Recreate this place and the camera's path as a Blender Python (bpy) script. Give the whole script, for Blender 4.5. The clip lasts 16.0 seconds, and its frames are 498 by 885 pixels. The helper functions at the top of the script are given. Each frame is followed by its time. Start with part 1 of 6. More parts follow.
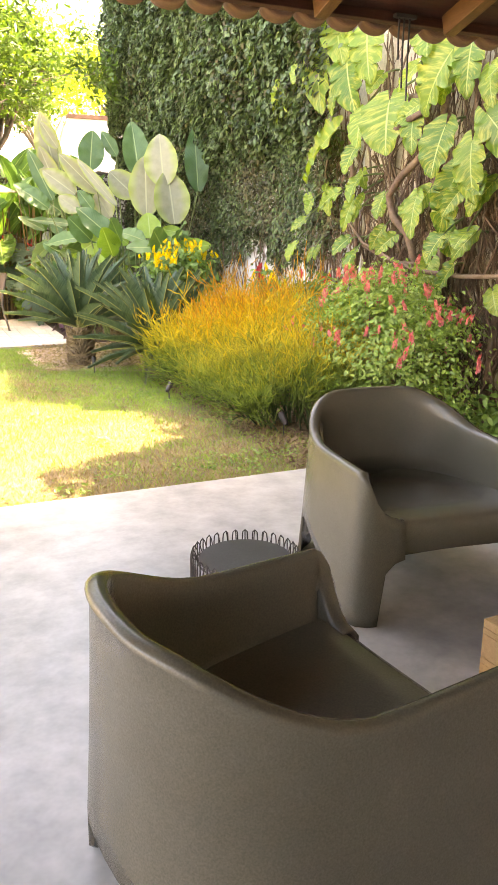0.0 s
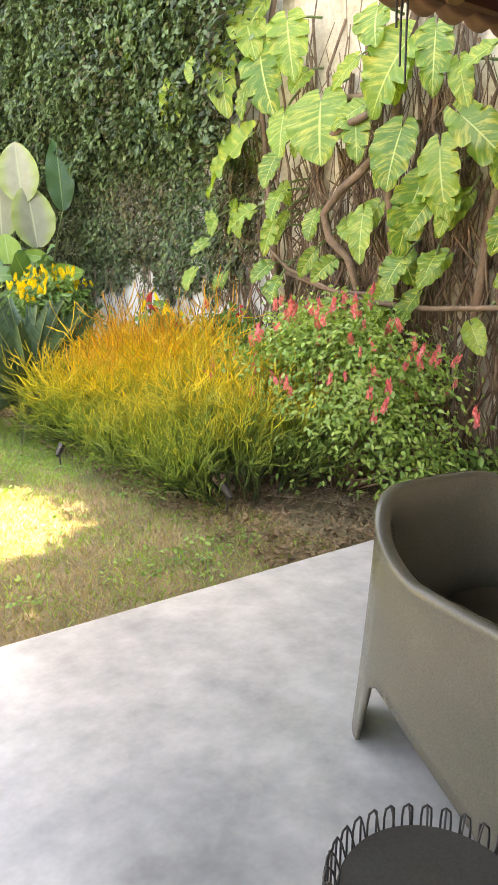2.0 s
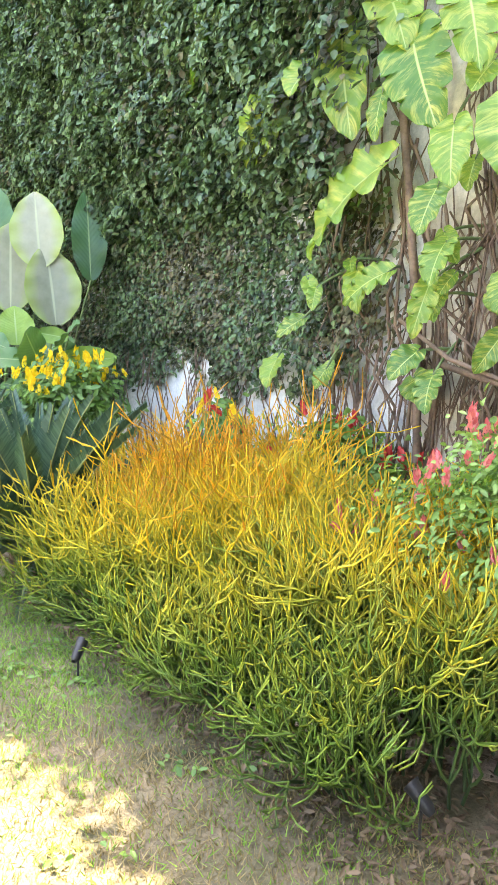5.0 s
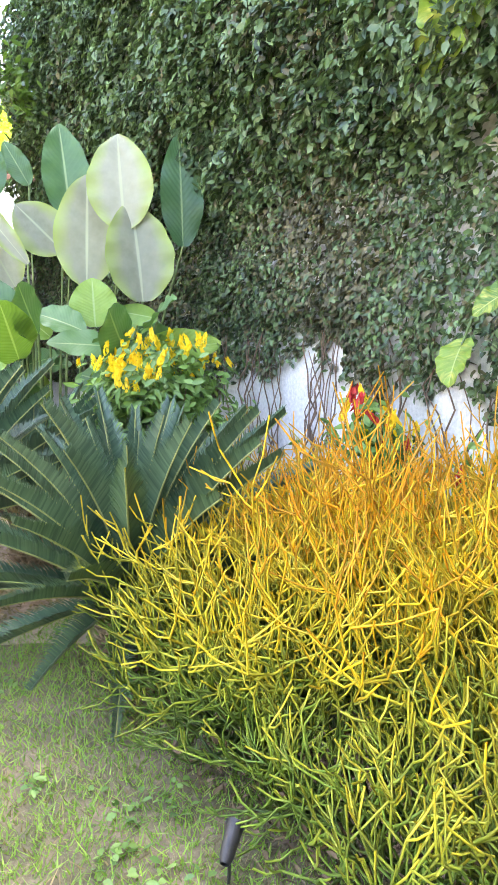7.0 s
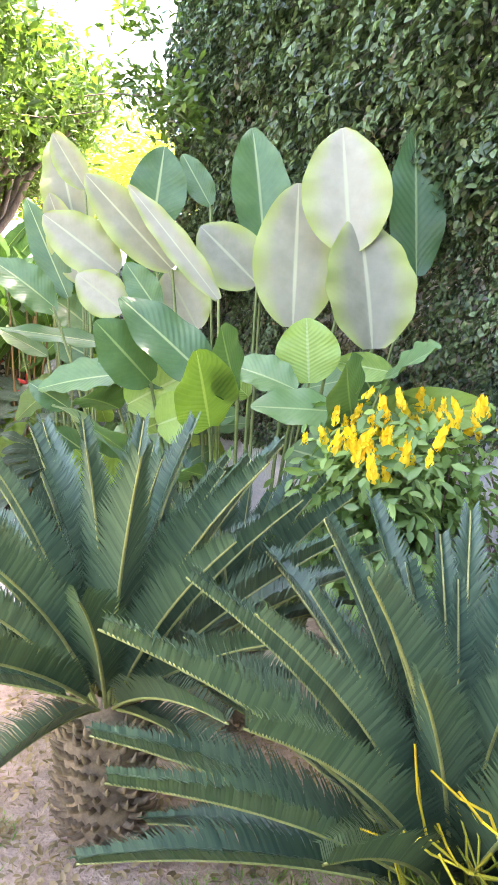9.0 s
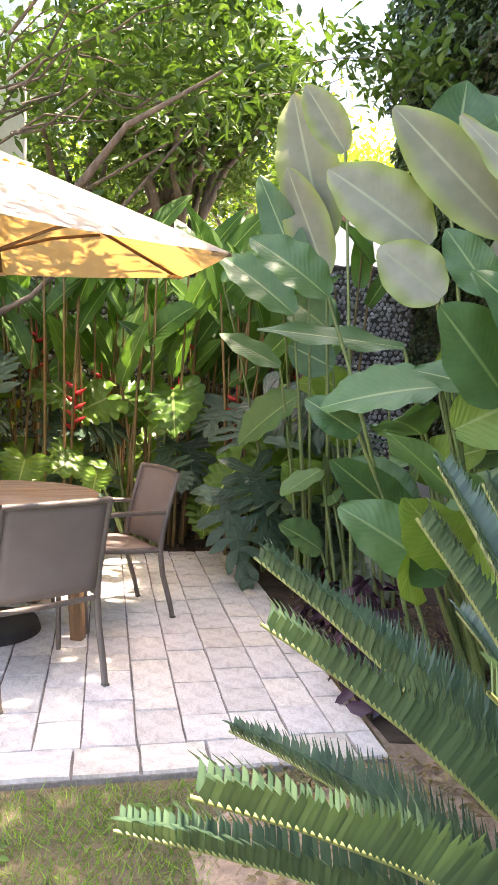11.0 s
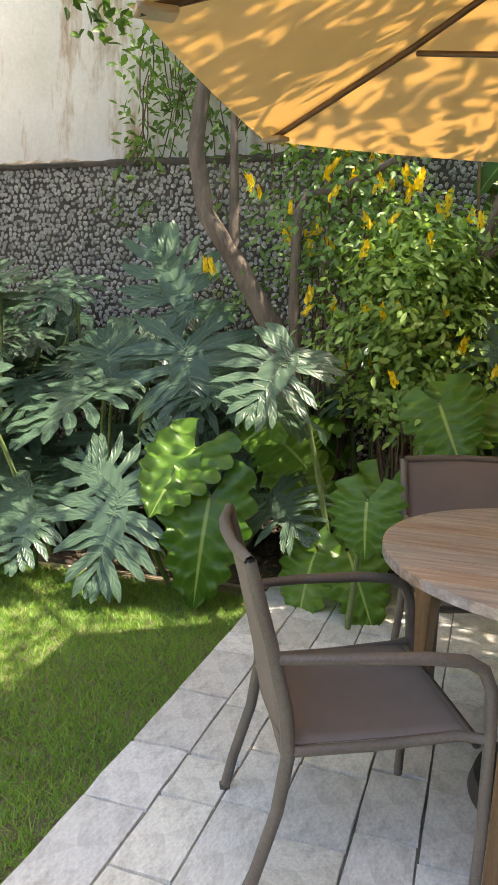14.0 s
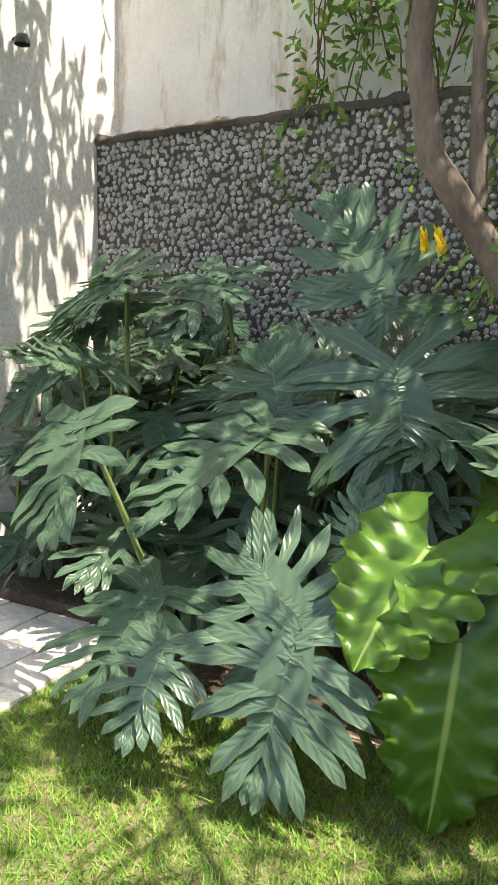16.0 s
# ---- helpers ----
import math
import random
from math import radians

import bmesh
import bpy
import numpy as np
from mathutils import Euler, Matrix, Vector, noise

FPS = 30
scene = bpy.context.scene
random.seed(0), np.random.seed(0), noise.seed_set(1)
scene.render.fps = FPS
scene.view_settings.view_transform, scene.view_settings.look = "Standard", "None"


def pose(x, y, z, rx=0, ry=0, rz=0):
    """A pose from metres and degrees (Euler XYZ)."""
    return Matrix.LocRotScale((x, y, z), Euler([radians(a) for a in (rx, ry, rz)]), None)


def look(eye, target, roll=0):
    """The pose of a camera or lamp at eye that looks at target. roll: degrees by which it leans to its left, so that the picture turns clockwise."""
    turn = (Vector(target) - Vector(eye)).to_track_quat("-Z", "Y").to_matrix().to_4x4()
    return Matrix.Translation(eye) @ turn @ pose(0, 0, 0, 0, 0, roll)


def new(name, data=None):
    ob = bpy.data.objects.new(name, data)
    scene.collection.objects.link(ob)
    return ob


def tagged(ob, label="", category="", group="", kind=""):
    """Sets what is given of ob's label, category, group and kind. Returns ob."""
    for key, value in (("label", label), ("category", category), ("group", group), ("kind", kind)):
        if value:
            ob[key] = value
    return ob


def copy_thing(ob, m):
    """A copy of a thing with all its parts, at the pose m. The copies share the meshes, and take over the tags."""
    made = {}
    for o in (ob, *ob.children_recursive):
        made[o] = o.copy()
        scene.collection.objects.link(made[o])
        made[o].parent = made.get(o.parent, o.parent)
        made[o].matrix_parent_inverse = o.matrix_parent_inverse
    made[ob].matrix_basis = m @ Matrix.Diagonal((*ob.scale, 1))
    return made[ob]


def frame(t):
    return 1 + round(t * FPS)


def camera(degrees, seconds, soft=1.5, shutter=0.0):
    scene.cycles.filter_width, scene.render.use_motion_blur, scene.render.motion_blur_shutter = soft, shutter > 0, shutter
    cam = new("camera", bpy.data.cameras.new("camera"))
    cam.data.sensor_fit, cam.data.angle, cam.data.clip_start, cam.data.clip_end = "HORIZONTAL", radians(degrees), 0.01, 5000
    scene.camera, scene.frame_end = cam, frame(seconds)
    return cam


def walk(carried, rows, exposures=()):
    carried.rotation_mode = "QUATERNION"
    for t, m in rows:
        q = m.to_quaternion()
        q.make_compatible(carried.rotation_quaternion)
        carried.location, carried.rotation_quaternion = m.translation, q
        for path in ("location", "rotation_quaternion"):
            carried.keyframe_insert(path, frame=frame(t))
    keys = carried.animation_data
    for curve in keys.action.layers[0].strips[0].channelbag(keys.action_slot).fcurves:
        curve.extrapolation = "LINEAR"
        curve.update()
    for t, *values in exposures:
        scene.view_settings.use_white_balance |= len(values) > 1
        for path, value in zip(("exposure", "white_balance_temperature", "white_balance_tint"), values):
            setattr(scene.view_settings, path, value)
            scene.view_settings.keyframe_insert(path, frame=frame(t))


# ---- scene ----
cam = camera(37.3, 16.0)
PATH = [
    (0, (0.811, 0.135, 1.372), (0.588, 2.05, 0.841), 0.3),
    (0.5, (0.676, 0.466, 1.404), (0.554, 2.405, 0.928), 0.6),
    (1, (0.483, 0.722, 1.365), (0.519, 2.669, 0.907), 0.3),
    (1.5, (0.265, 0.998, 1.38), (0.438, 2.936, 0.919), 0.1),
    (2, (0.167, 1.337, 1.357), (0.363, 3.273, 0.895), 0.3),
    (2.5, (0.053, 1.75, 1.359), (0.259, 3.687, 0.907), 0.7),
    (3, (-0.053, 2.165, 1.362), (0.167, 4.107, 0.938), 1.2),
    (3.2, (-0.071, 2.272, 1.363), (0.152, 4.216, 0.95), 1.2),
    (5.3, (-0.283, 3.687, 1.315), (-0.119, 5.668, 1.101), 2.3),
    (5.5, (-0.305, 3.798, 1.341), (-0.17, 5.781, 1.116), 2.7),
    (6, (-0.396, 4.097, 1.341), (-0.31, 6.079, 1.081), 2.9),
    (6.5, (-0.571, 4.453, 1.345), (-0.449, 6.43, 1.073), 1.5),
    (7, (-0.678, 4.828, 1.326), (-0.632, 6.809, 1.051), 1.9),
    (7.5, (-0.793, 5.167, 1.363), (-0.844, 7.149, 1.101), 2.2),
    (8, (-1.011, 5.526, 1.381), (-1.065, 7.513, 1.154), 1.8),
    (8.5, (-1.213, 5.839, 1.377), (-1.356, 7.823, 1.17), 2.4),
    (9, (-1.372, 6.161, 1.407), (-1.65, 8.133, 1.225), 2.3),
    (9.5, (-1.675, 6.447, 1.404), (-2.046, 8.404, 1.23), 2.2),
    (9.7, (-1.774, 6.535, 1.426), (-2.191, 8.484, 1.252), 1.9),
    (11.8, (-2.808, 7.527, 1.33), (-3.615, 9.351, 1.185), 1.9),
    (12, (-2.919, 7.628, 1.338), (-3.778, 9.428, 1.184), 1.7),
    (12.5, (-3.211, 7.807, 1.333), (-4.198, 9.536, 1.149), 1.9),
    (13, (-3.561, 7.937, 1.337), (-4.679, 9.582, 1.129), 1.9),
    (13.5, (-3.854, 8.102, 1.325), (-5.148, 9.607, 1.072), 2.0),
    (14, (-4.143, 8.304, 1.338), (-5.61, 9.629, 1.037), 2.1),
    (14.5, (-4.498, 8.486, 1.344), (-6.075, 9.667, 0.995), 1.9),
    (15, (-4.829, 8.659, 1.352), (-6.48, 9.73, 0.997), 1.8),
    (15.5, (-5.189, 8.873, 1.391), (-6.882, 9.882, 1.049), 1.4),
    (16, (-5.515, 9.022, 1.377), (-7.209, 10.039, 1.066), 0.9),
]
EXPOSURE = [(0, 4.0, 11200, 24), (3, 3.75, 8900, 14), (5.5, 4.0, 7400, 16), (7, 4.05, 7350, 20), (8.4, 4.06, 7300, 24), (9.5, 4.0, 7400, 31), (12, 2.4, 7600, 18), (16, 2.2, 7200, 12)]
walk(cam, [(t, look(e, a, r)) for t, e, a, r in PATH], EXPOSURE)

# ---- plan: u runs along the terrace edge, v away from the house; turned 30 degrees against x and y ----
C30, S30 = math.cos(radians(30)), math.sin(radians(30))
TURN = pose(0, 0, 0, 0, 0, 30)


def P(u, v, z=0.0):
    return Vector((u * C30 - v * S30, u * S30 + v * C30, z))


def at(u, v, z=0.0, turn=0.0):
    """A pose on the plan, turned about z against the plan's axes."""
    p = P(u, v, z)
    return pose(p.x, p.y, p.z, 0, 0, 30 + turn)


# ---- world, sun ----
SUN_EL = radians(69)
sun_dir = (P(1.0, 0.06) * math.cos(SUN_EL) + Vector((0, 0, math.sin(SUN_EL)))).normalized()
world = bpy.data.worlds.new("world")
scene.world = world
world.use_nodes = True
wn = world.node_tree.nodes
sky = wn.new("ShaderNodeTexSky")
sky.sky_type, sky.sun_disc = "NISHITA", False
sky.sun_elevation, sky.sun_rotation = SUN_EL, math.atan2(sun_dir.x, sun_dir.y)
sky.dust_density, sky.air_density = 2.0, 1.0
world.node_tree.links.new(sky.outputs[0], wn["Background"].inputs[0])
wn["Background"].inputs[1].default_value = 0.15
sun = new("sun", bpy.data.lights.new("sun", "SUN"))
sun.data.energy, sun.data.angle, sun.data.color = 3.0, radians(0.5), (1.0, 0.94, 0.84)
sun.matrix_world = look(sun_dir * 30, (0, 0, 0))


# ---- materials ----
def material(name):
    m = bpy.data.materials.new(name)
    m.use_nodes = True
    return m, m.node_tree.nodes, m.node_tree.links, m.node_tree.nodes["Principled BSDF"]


def ramp(nodes, stops):
    r = nodes.new("ShaderNodeValToRGB")
    while len(r.color_ramp.elements) < len(stops):
        r.color_ramp.elements.new(0.5)
    for e, (p, c) in zip(r.color_ramp.elements, stops):
        e.position, e.color = p, (*c, 1)
    return r


def noise_tex(nodes, links, scale, detail=4.0, rough=0.6, coord="Object", stretch=None):
    tc = nodes.new("ShaderNodeTexCoord")
    n = nodes.new("ShaderNodeTexNoise")
    n.inputs["Scale"].default_value, n.inputs["Detail"].default_value = scale, detail
    n.inputs["Roughness"].default_value = rough
    if stretch:
        mp = nodes.new("ShaderNodeMapping")
        mp.inputs["Scale"].default_value = stretch
        links.new(tc.outputs[coord], mp.inputs[0])
        links.new(mp.outputs[0], n.inputs["Vector"])
    else:
        links.new(tc.outputs[coord], n.inputs["Vector"])
    return n


def mixrgb(nodes, links, a, b, fac, mode="MIX"):
    m = nodes.new("ShaderNodeMix")
    m.data_type, m.blend_type = "RGBA", mode
    for sock, val in ((m.inputs[6], a), (m.inputs[7], b)):
        if isinstance(val, tuple):
            sock.default_value = (*val, 1)
        else:
            links.new(val, sock)
    if isinstance(fac, float):
        m.inputs[0].default_value = fac
    else:
        links.new(fac, m.inputs[0])
    return m.outputs[2]


def surface(name, c1, c2, scale=6.0, rough=0.7, metal=0.0, bump=0.15, fine=60.0, stretch=None, c3=None, spec=0.5, per_object=0.0, bump_dist=0.01, grain=(0.72, 1.12)):
    """A two-scale procedural surface: broad patches from c1 to c2, fine grain and relief."""
    m, n, l, b = material(name)
    broad = noise_tex(n, l, scale, 5, 0.65, stretch=stretch)
    lo_g, hi_g = grain
    grain = noise_tex(n, l, fine, 4, 0.7, stretch=stretch)
    stops = [(0.3, c1), (0.7, c2)] if c3 is None else [(0.25, c1), (0.55, c2), (0.75, c3)]
    r = ramp(n, stops)
    l.new(broad.outputs[0], r.inputs[0])
    g = ramp(n, [(0.3, (lo_g, lo_g, lo_g)), (0.7, (hi_g, hi_g, hi_g))])
    l.new(grain.outputs[0], g.inputs[0])
    col = mixrgb(n, l, r.outputs[0], g.outputs[0], 1.0, "MULTIPLY")
    if per_object:
        info = n.new("ShaderNodeObjectInfo")
        hsv = n.new("ShaderNodeHueSaturation")
        mr = n.new("ShaderNodeMapRange")
        mr.inputs[3].default_value, mr.inputs[4].default_value = 1 - per_object, 1 + per_object
        l.new(info.outputs["Random"], mr.inputs[0])
        l.new(mr.outputs[0], hsv.inputs["Value"])
        l.new(col, hsv.inputs["Color"])
        spin = n.new("ShaderNodeMath"); spin.operation = "MULTIPLY"; spin.inputs[1].default_value = 17.0
        frac = n.new("ShaderNodeMath"); frac.operation = "FRACT"
        sat = n.new("ShaderNodeMapRange")
        sat.inputs[3].default_value, sat.inputs[4].default_value = 0.5, 1.4
        l.new(info.outputs["Random"], spin.inputs[0]); l.new(spin.outputs[0], frac.inputs[0])
        l.new(frac.outputs[0], sat.inputs[0]); l.new(sat.outputs[0], hsv.inputs["Saturation"])
        col = hsv.outputs[0]
    l.new(col, b.inputs["Base Color"])
    b.inputs["Roughness"].default_value, b.inputs["Metallic"].default_value = rough, metal
    b.inputs["Specular IOR Level"].default_value = spec
    bp = n.new("ShaderNodeBump")
    bp.inputs["Strength"].default_value, bp.inputs["Distance"].default_value = bump, bump_dist
    l.new(grain.outputs[0], bp.inputs["Height"])
    l.new(bp.outputs[0], b.inputs["Normal"])
    return m


def leaf_material(name, c1, c2, rib=None, rough=0.42, trans=0.3, veins=14.0, island=True, blotch=None, glow=1.6, rib_w=0.03, vein=0.12, margin=None, tint=None):
    """A leaf: colour varies from leaf to leaf and in patches, a paler midrib and faint side veins from the UV map, part of the light passes through."""
    m, n, l, b = material(name)
    out = n["Material Output"]
    rnd = n.new("ShaderNodeNewGeometry").outputs["Random Per Island"] if island else n.new("ShaderNodeObjectInfo").outputs["Random"]
    ns = noise_tex(n, l, 3.0 if island else 7.0, 3)
    add = n.new("ShaderNodeMath")
    add.operation = "MULTIPLY_ADD"
    l.new(rnd, add.inputs[0])
    add.inputs[1].default_value = 0.7
    half = n.new("ShaderNodeMath")
    half.operation = "MULTIPLY_ADD"
    l.new(ns.outputs[0], half.inputs[0])
    half.inputs[1].default_value, half.inputs[2].default_value = 0.8, -0.25
    l.new(half.outputs[0], add.inputs[2])
    r = ramp(n, [(0.1, c1), (0.9, c2)])
    l.new(add.outputs[0], r.inputs[0])
    col = r.outputs[0]
    if rib:
        uv = n.new("ShaderNodeUVMap")
        sep = n.new("ShaderNodeSeparateXYZ")
        l.new(uv.outputs[0], sep.inputs[0])
        off = n.new("ShaderNodeMath"); off.operation = "SUBTRACT"; off.inputs[1].default_value = 0.5
        l.new(sep.outputs[0], off.inputs[0])
        ab = n.new("ShaderNodeMath"); ab.operation = "ABSOLUTE"
        l.new(off.outputs[0], ab.inputs[0])
        # slanting side veins
        sl = n.new("ShaderNodeMath"); sl.operation = "MULTIPLY_ADD"
        l.new(ab.outputs[0], sl.inputs[0]); sl.inputs[1].default_value = -0.5
        l.new(sep.outputs[1], sl.inputs[2])
        wv = n.new("ShaderNodeMath"); wv.operation = "MULTIPLY"
        l.new(sl.outputs[0], wv.inputs[0]); wv.inputs[1].default_value = veins * 6.283
        sn = n.new("ShaderNodeMath"); sn.operation = "SINE"
        l.new(wv.outputs[0], sn.inputs[0])
        if blotch:
            # cream and yellow streaks that follow the side veins
            bl = noise_tex(n, l, 2.3, 4, 0.7, coord="UV", stretch=(1.2, 4.5, 1))
            shift = n.new("ShaderNodeVectorMath"); shift.operation = "ADD"
            info = n.new("ShaderNodeObjectInfo")
            mul = n.new("ShaderNodeVectorMath"); mul.operation = "SCALE"
            comb = n.new("ShaderNodeCombineXYZ")
            l.new(sep.outputs[0], comb.inputs[0]); l.new(sl.outputs[0], comb.inputs[1])
            l.new(info.outputs["Random"], mul.inputs["Scale"]); mul.inputs[0].default_value = (37.0, 61.0, 11.0)
            l.new(comb.outputs[0], shift.inputs[0]); l.new(mul.outputs[0], shift.inputs[1])
            mp = n.new("ShaderNodeMapping"); mp.inputs["Scale"].default_value = (0.9, 6.5, 1.0)
            l.new(shift.outputs[0], mp.inputs[0]); l.new(mp.outputs[0], bl.inputs["Vector"])
            br = ramp(n, [(0.48, (0, 0, 0)), (0.74, (1, 1, 1))])
            l.new(bl.outputs[0], br.inputs[0])
            col = mixrgb(n, l, col, blotch, br.outputs[0])
        if margin:
            wob = noise_tex(n, l, 5.0, 3)
            wm = n.new("ShaderNodeMath"); wm.operation = "MULTIPLY_ADD"
            l.new(wob.outputs[0], wm.inputs[0]); wm.inputs[1].default_value = 0.25
            l.new(ab.outputs[0], wm.inputs[2])
            mm = n.new("ShaderNodeMapRange")
            mm.inputs[1].default_value, mm.inputs[2].default_value = 0.36, 0.64
            l.new(wm.outputs[0], mm.inputs[0])
            col = mixrgb(n, l, col, margin, mm.outputs[0])
        vr = n.new("ShaderNodeMapRange")
        vr.inputs[1].default_value, vr.inputs[2].default_value, vr.inputs[3].default_value, vr.inputs[4].default_value = 0.55, 1.0, 0.0, vein
        l.new(sn.outputs[0], vr.inputs[0])
        col = mixrgb(n, l, col, rib, vr.outputs[0])
        rr = n.new("ShaderNodeMapRange")
        rr.inputs[1].default_value, rr.inputs[2].default_value, rr.inputs[3].default_value, rr.inputs[4].default_value = rib_w * 0.4, rib_w, 1.0, 0.0
        l.new(ab.outputs[0], rr.inputs[0])
        col = mixrgb(n, l, col, rib, rr.outputs[0])
        bp = n.new("ShaderNodeBump")
        bp.inputs["Strength"].default_value, bp.inputs["Distance"].default_value = min(0.25, 0.04 + vein * 2), 0.004
        l.new(sn.outputs[0], bp.inputs["Height"])
        l.new(bp.outputs[0], b.inputs["Normal"])
    l.new(col, b.inputs["Base Color"])
    b.inputs["Roughness"].default_value = rough
    b.inputs["Specular IOR Level"].default_value = 0.4
    tr = n.new("ShaderNodeBsdfTranslucent")
    gain = mixrgb(n, l, col, tint or (glow, glow * 1.05, glow * 0.45), 1.0, "MULTIPLY")
    l.new(gain, tr.inputs[0])
    mx = n.new("ShaderNodeMixShader")
    mx.inputs[0].default_value = trans
    l.new(b.outputs[0], mx.inputs[1]); l.new(tr.outputs[0], mx.inputs[2])
    l.new(mx.outputs[0], out.inputs[0])
    return m


def stick_material():
    """Pencil stems: green where they are old and low, with the shrub's inner shade put into the darkest low end, yellow
    to orange at the tips (v of the UV map runs from root to tip).
    """
    m, n, l, b = material("pencil_stem")
    uv = n.new("ShaderNodeUVMap")
    sep = n.new("ShaderNodeSeparateXYZ")
    l.new(uv.outputs[0], sep.inputs[0])
    # the first stop is darkened to paint the shade inside the shrub
    r = ramp(n, [(0.0, (0.045, 0.09, 0.03)), (0.28, (0.20, 0.33, 0.05)), (0.46, (0.46, 0.47, 0.05)), (0.66, (0.80, 0.63, 0.05)), (0.90, (0.85, 0.57, 0.025)), (1.0, (0.78, 0.38, 0.018))])
    l.new(sep.outputs[1], r.inputs[0])
    geo = n.new("ShaderNodeNewGeometry")
    g = ramp(n, [(0.0, (0.55, 0.58, 0.55)), (1.0, (1.2, 1.17, 1.1))])
    l.new(geo.outputs["Random Per Island"], g.inputs[0])
    col = mixrgb(n, l, r.outputs[0], g.outputs[0], 1.0, "MULTIPLY")
    l.new(col, b.inputs["Base Color"])
    b.inputs["Roughness"].default_value = 0.5
    tr = n.new("ShaderNodeBsdfTranslucent")
    l.new(col, tr.inputs[0])
    mx = n.new("ShaderNodeMixShader")
    mx.inputs[0].default_value = 0.25
    l.new(b.outputs[0], mx.inputs[1]); l.new(tr.outputs[0], mx.inputs[2])
    l.new(mx.outputs[0], n["Material Output"].inputs[0])
    return m


def stained_material():
    """White render with a few brown rain runs and grey dirt."""
    m, n, l, b = material("rain_stained_white_render")
    soft = noise_tex(n, l, 1.7, 4, 0.6)
    base = ramp(n, [(0.3, (0.70, 0.69, 0.665)), (0.7, (0.82, 0.81, 0.79))])
    l.new(soft.outputs[0], base.inputs[0])
    runs = noise_tex(n, l, 2.4, 6, 0.7, stretch=(1.6, 1.6, 0.35))
    rr_ = ramp(n, [(0.52, (0, 0, 0)), (0.66, (1, 1, 1))])
    l.new(runs.outputs[0], rr_.inputs[0])
    col = mixrgb(n, l, base.outputs[0], (0.44, 0.32, 0.22), rr_.outputs[0])
    fine = noise_tex(n, l, 30.0, 4, 0.7)
    fr = ramp(n, [(0.3, (0.92, 0.92, 0.92)), (0.7, (1.04, 1.04, 1.04))])
    l.new(fine.outputs[0], fr.inputs[0])
    col = mixrgb(n, l, col, fr.outputs[0], 1.0, "MULTIPLY")
    l.new(col, b.inputs["Base Color"])
    b.inputs["Roughness"].default_value = 0.85
    bp = n.new("ShaderNodeBump")
    bp.inputs["Strength"].default_value, bp.inputs["Distance"].default_value = 0.2, 0.01
    l.new(fine.outputs[0], bp.inputs["Height"])
    l.new(bp.outputs[0], b.inputs["Normal"])
    return m


M = {}
M["concrete"] = surface("polished_concrete", (0.24, 0.26, 0.268), (0.45, 0.46, 0.45), 1.6, 0.30, bump=0.03, fine=5, c3=(0.33, 0.345, 0.35), grain=(0.72, 1.14))
M["soil"] = surface("garden_soil", (0.36, 0.27, 0.19), (0.64, 0.50, 0.38), 5, 0.95, bump=0.9, fine=45, bump_dist=0.03)
M["dark_soil"] = surface("dark_bed_soil", (0.05, 0.038, 0.028), (0.13, 0.098, 0.07), 6, 0.95, bump=0.9, fine=45, bump_dist=0.03)
M["lawn_ground"] = surface("lawn_ground", (0.11, 0.105, 0.05), (0.25, 0.195, 0.12), 4.5, 0.95, bump=0.8, fine=55, bump_dist=0.02)
M["stone"] = surface("patio_stone", (0.46, 0.44, 0.40), (0.78, 0.755, 0.69), 3.6, 0.62, bump=0.22, fine=20, c3=(0.72, 0.71, 0.68), per_object=0.14, grain=(0.76, 1.10))
M["mortar"] = surface("patio_mortar", (0.20, 0.185, 0.16), (0.32, 0.30, 0.265), 9, 0.95, bump=0.5, fine=80)
M["white_wall"] = surface("white_render", (0.62, 0.60, 0.56), (0.80, 0.79, 0.77), 1.4, 0.85, bump=0.25, fine=40)
M["old_wall"] = surface("weathered_cream_render", (0.30, 0.24, 0.16), (0.62, 0.54, 0.42), 2.2, 0.9, bump=0.6, fine=26, c3=(0.72, 0.66, 0.56))
M["stained_wall"] = stained_material()
M["dark_wall"] = surface("damp_dark_render", (0.05, 0.045, 0.04), (0.14, 0.12, 0.10), 3, 0.95, bump=0.6, fine=30)
M["pebble"] = surface("pebble_stone", (0.26, 0.24, 0.22), (0.68, 0.65, 0.61), 15.0, 0.85, bump=0.4, fine=60, per_object=0.2)
M["roof_wood"] = surface("dark_red_stained_timber", (0.04, 0.012, 0.008), (0.085, 0.028, 0.014), 3, 0.55, bump=0.2, fine=40, stretch=(1, 12, 12))
M["rafter"] = surface("varnished_rafter", (0.11, 0.045, 0.015), (0.20, 0.095, 0.032), 3, 0.5, bump=0.2, fine=40, stretch=(12, 1, 12))
M["clay"] = surface("clay_roof_tile", (0.12, 0.06, 0.04), (0.25, 0.14, 0.085), 4, 0.9, bump=0.4, fine=50)
M["black_plastic"] = surface("dark_grey_plastic", (0.092, 0.089, 0.068), (0.114, 0.110, 0.086), 3, 0.27, bump=0.04, fine=220)
M["black_metal"] = surface("black_powder_coat", (0.02, 0.02, 0.02), (0.035, 0.034, 0.033), 12, 0.45, bump=0.05, fine=200)
M["table_plate"] = surface("grey_steel_plate", (0.05, 0.05, 0.048), (0.075, 0.075, 0.07), 5, 0.5, bump=0.05, fine=150)
M["taupe_metal"] = surface("taupe_powder_coated_aluminium", (0.13, 0.108, 0.088), (0.17, 0.142, 0.118), 8, 0.45, bump=0.05, fine=180)
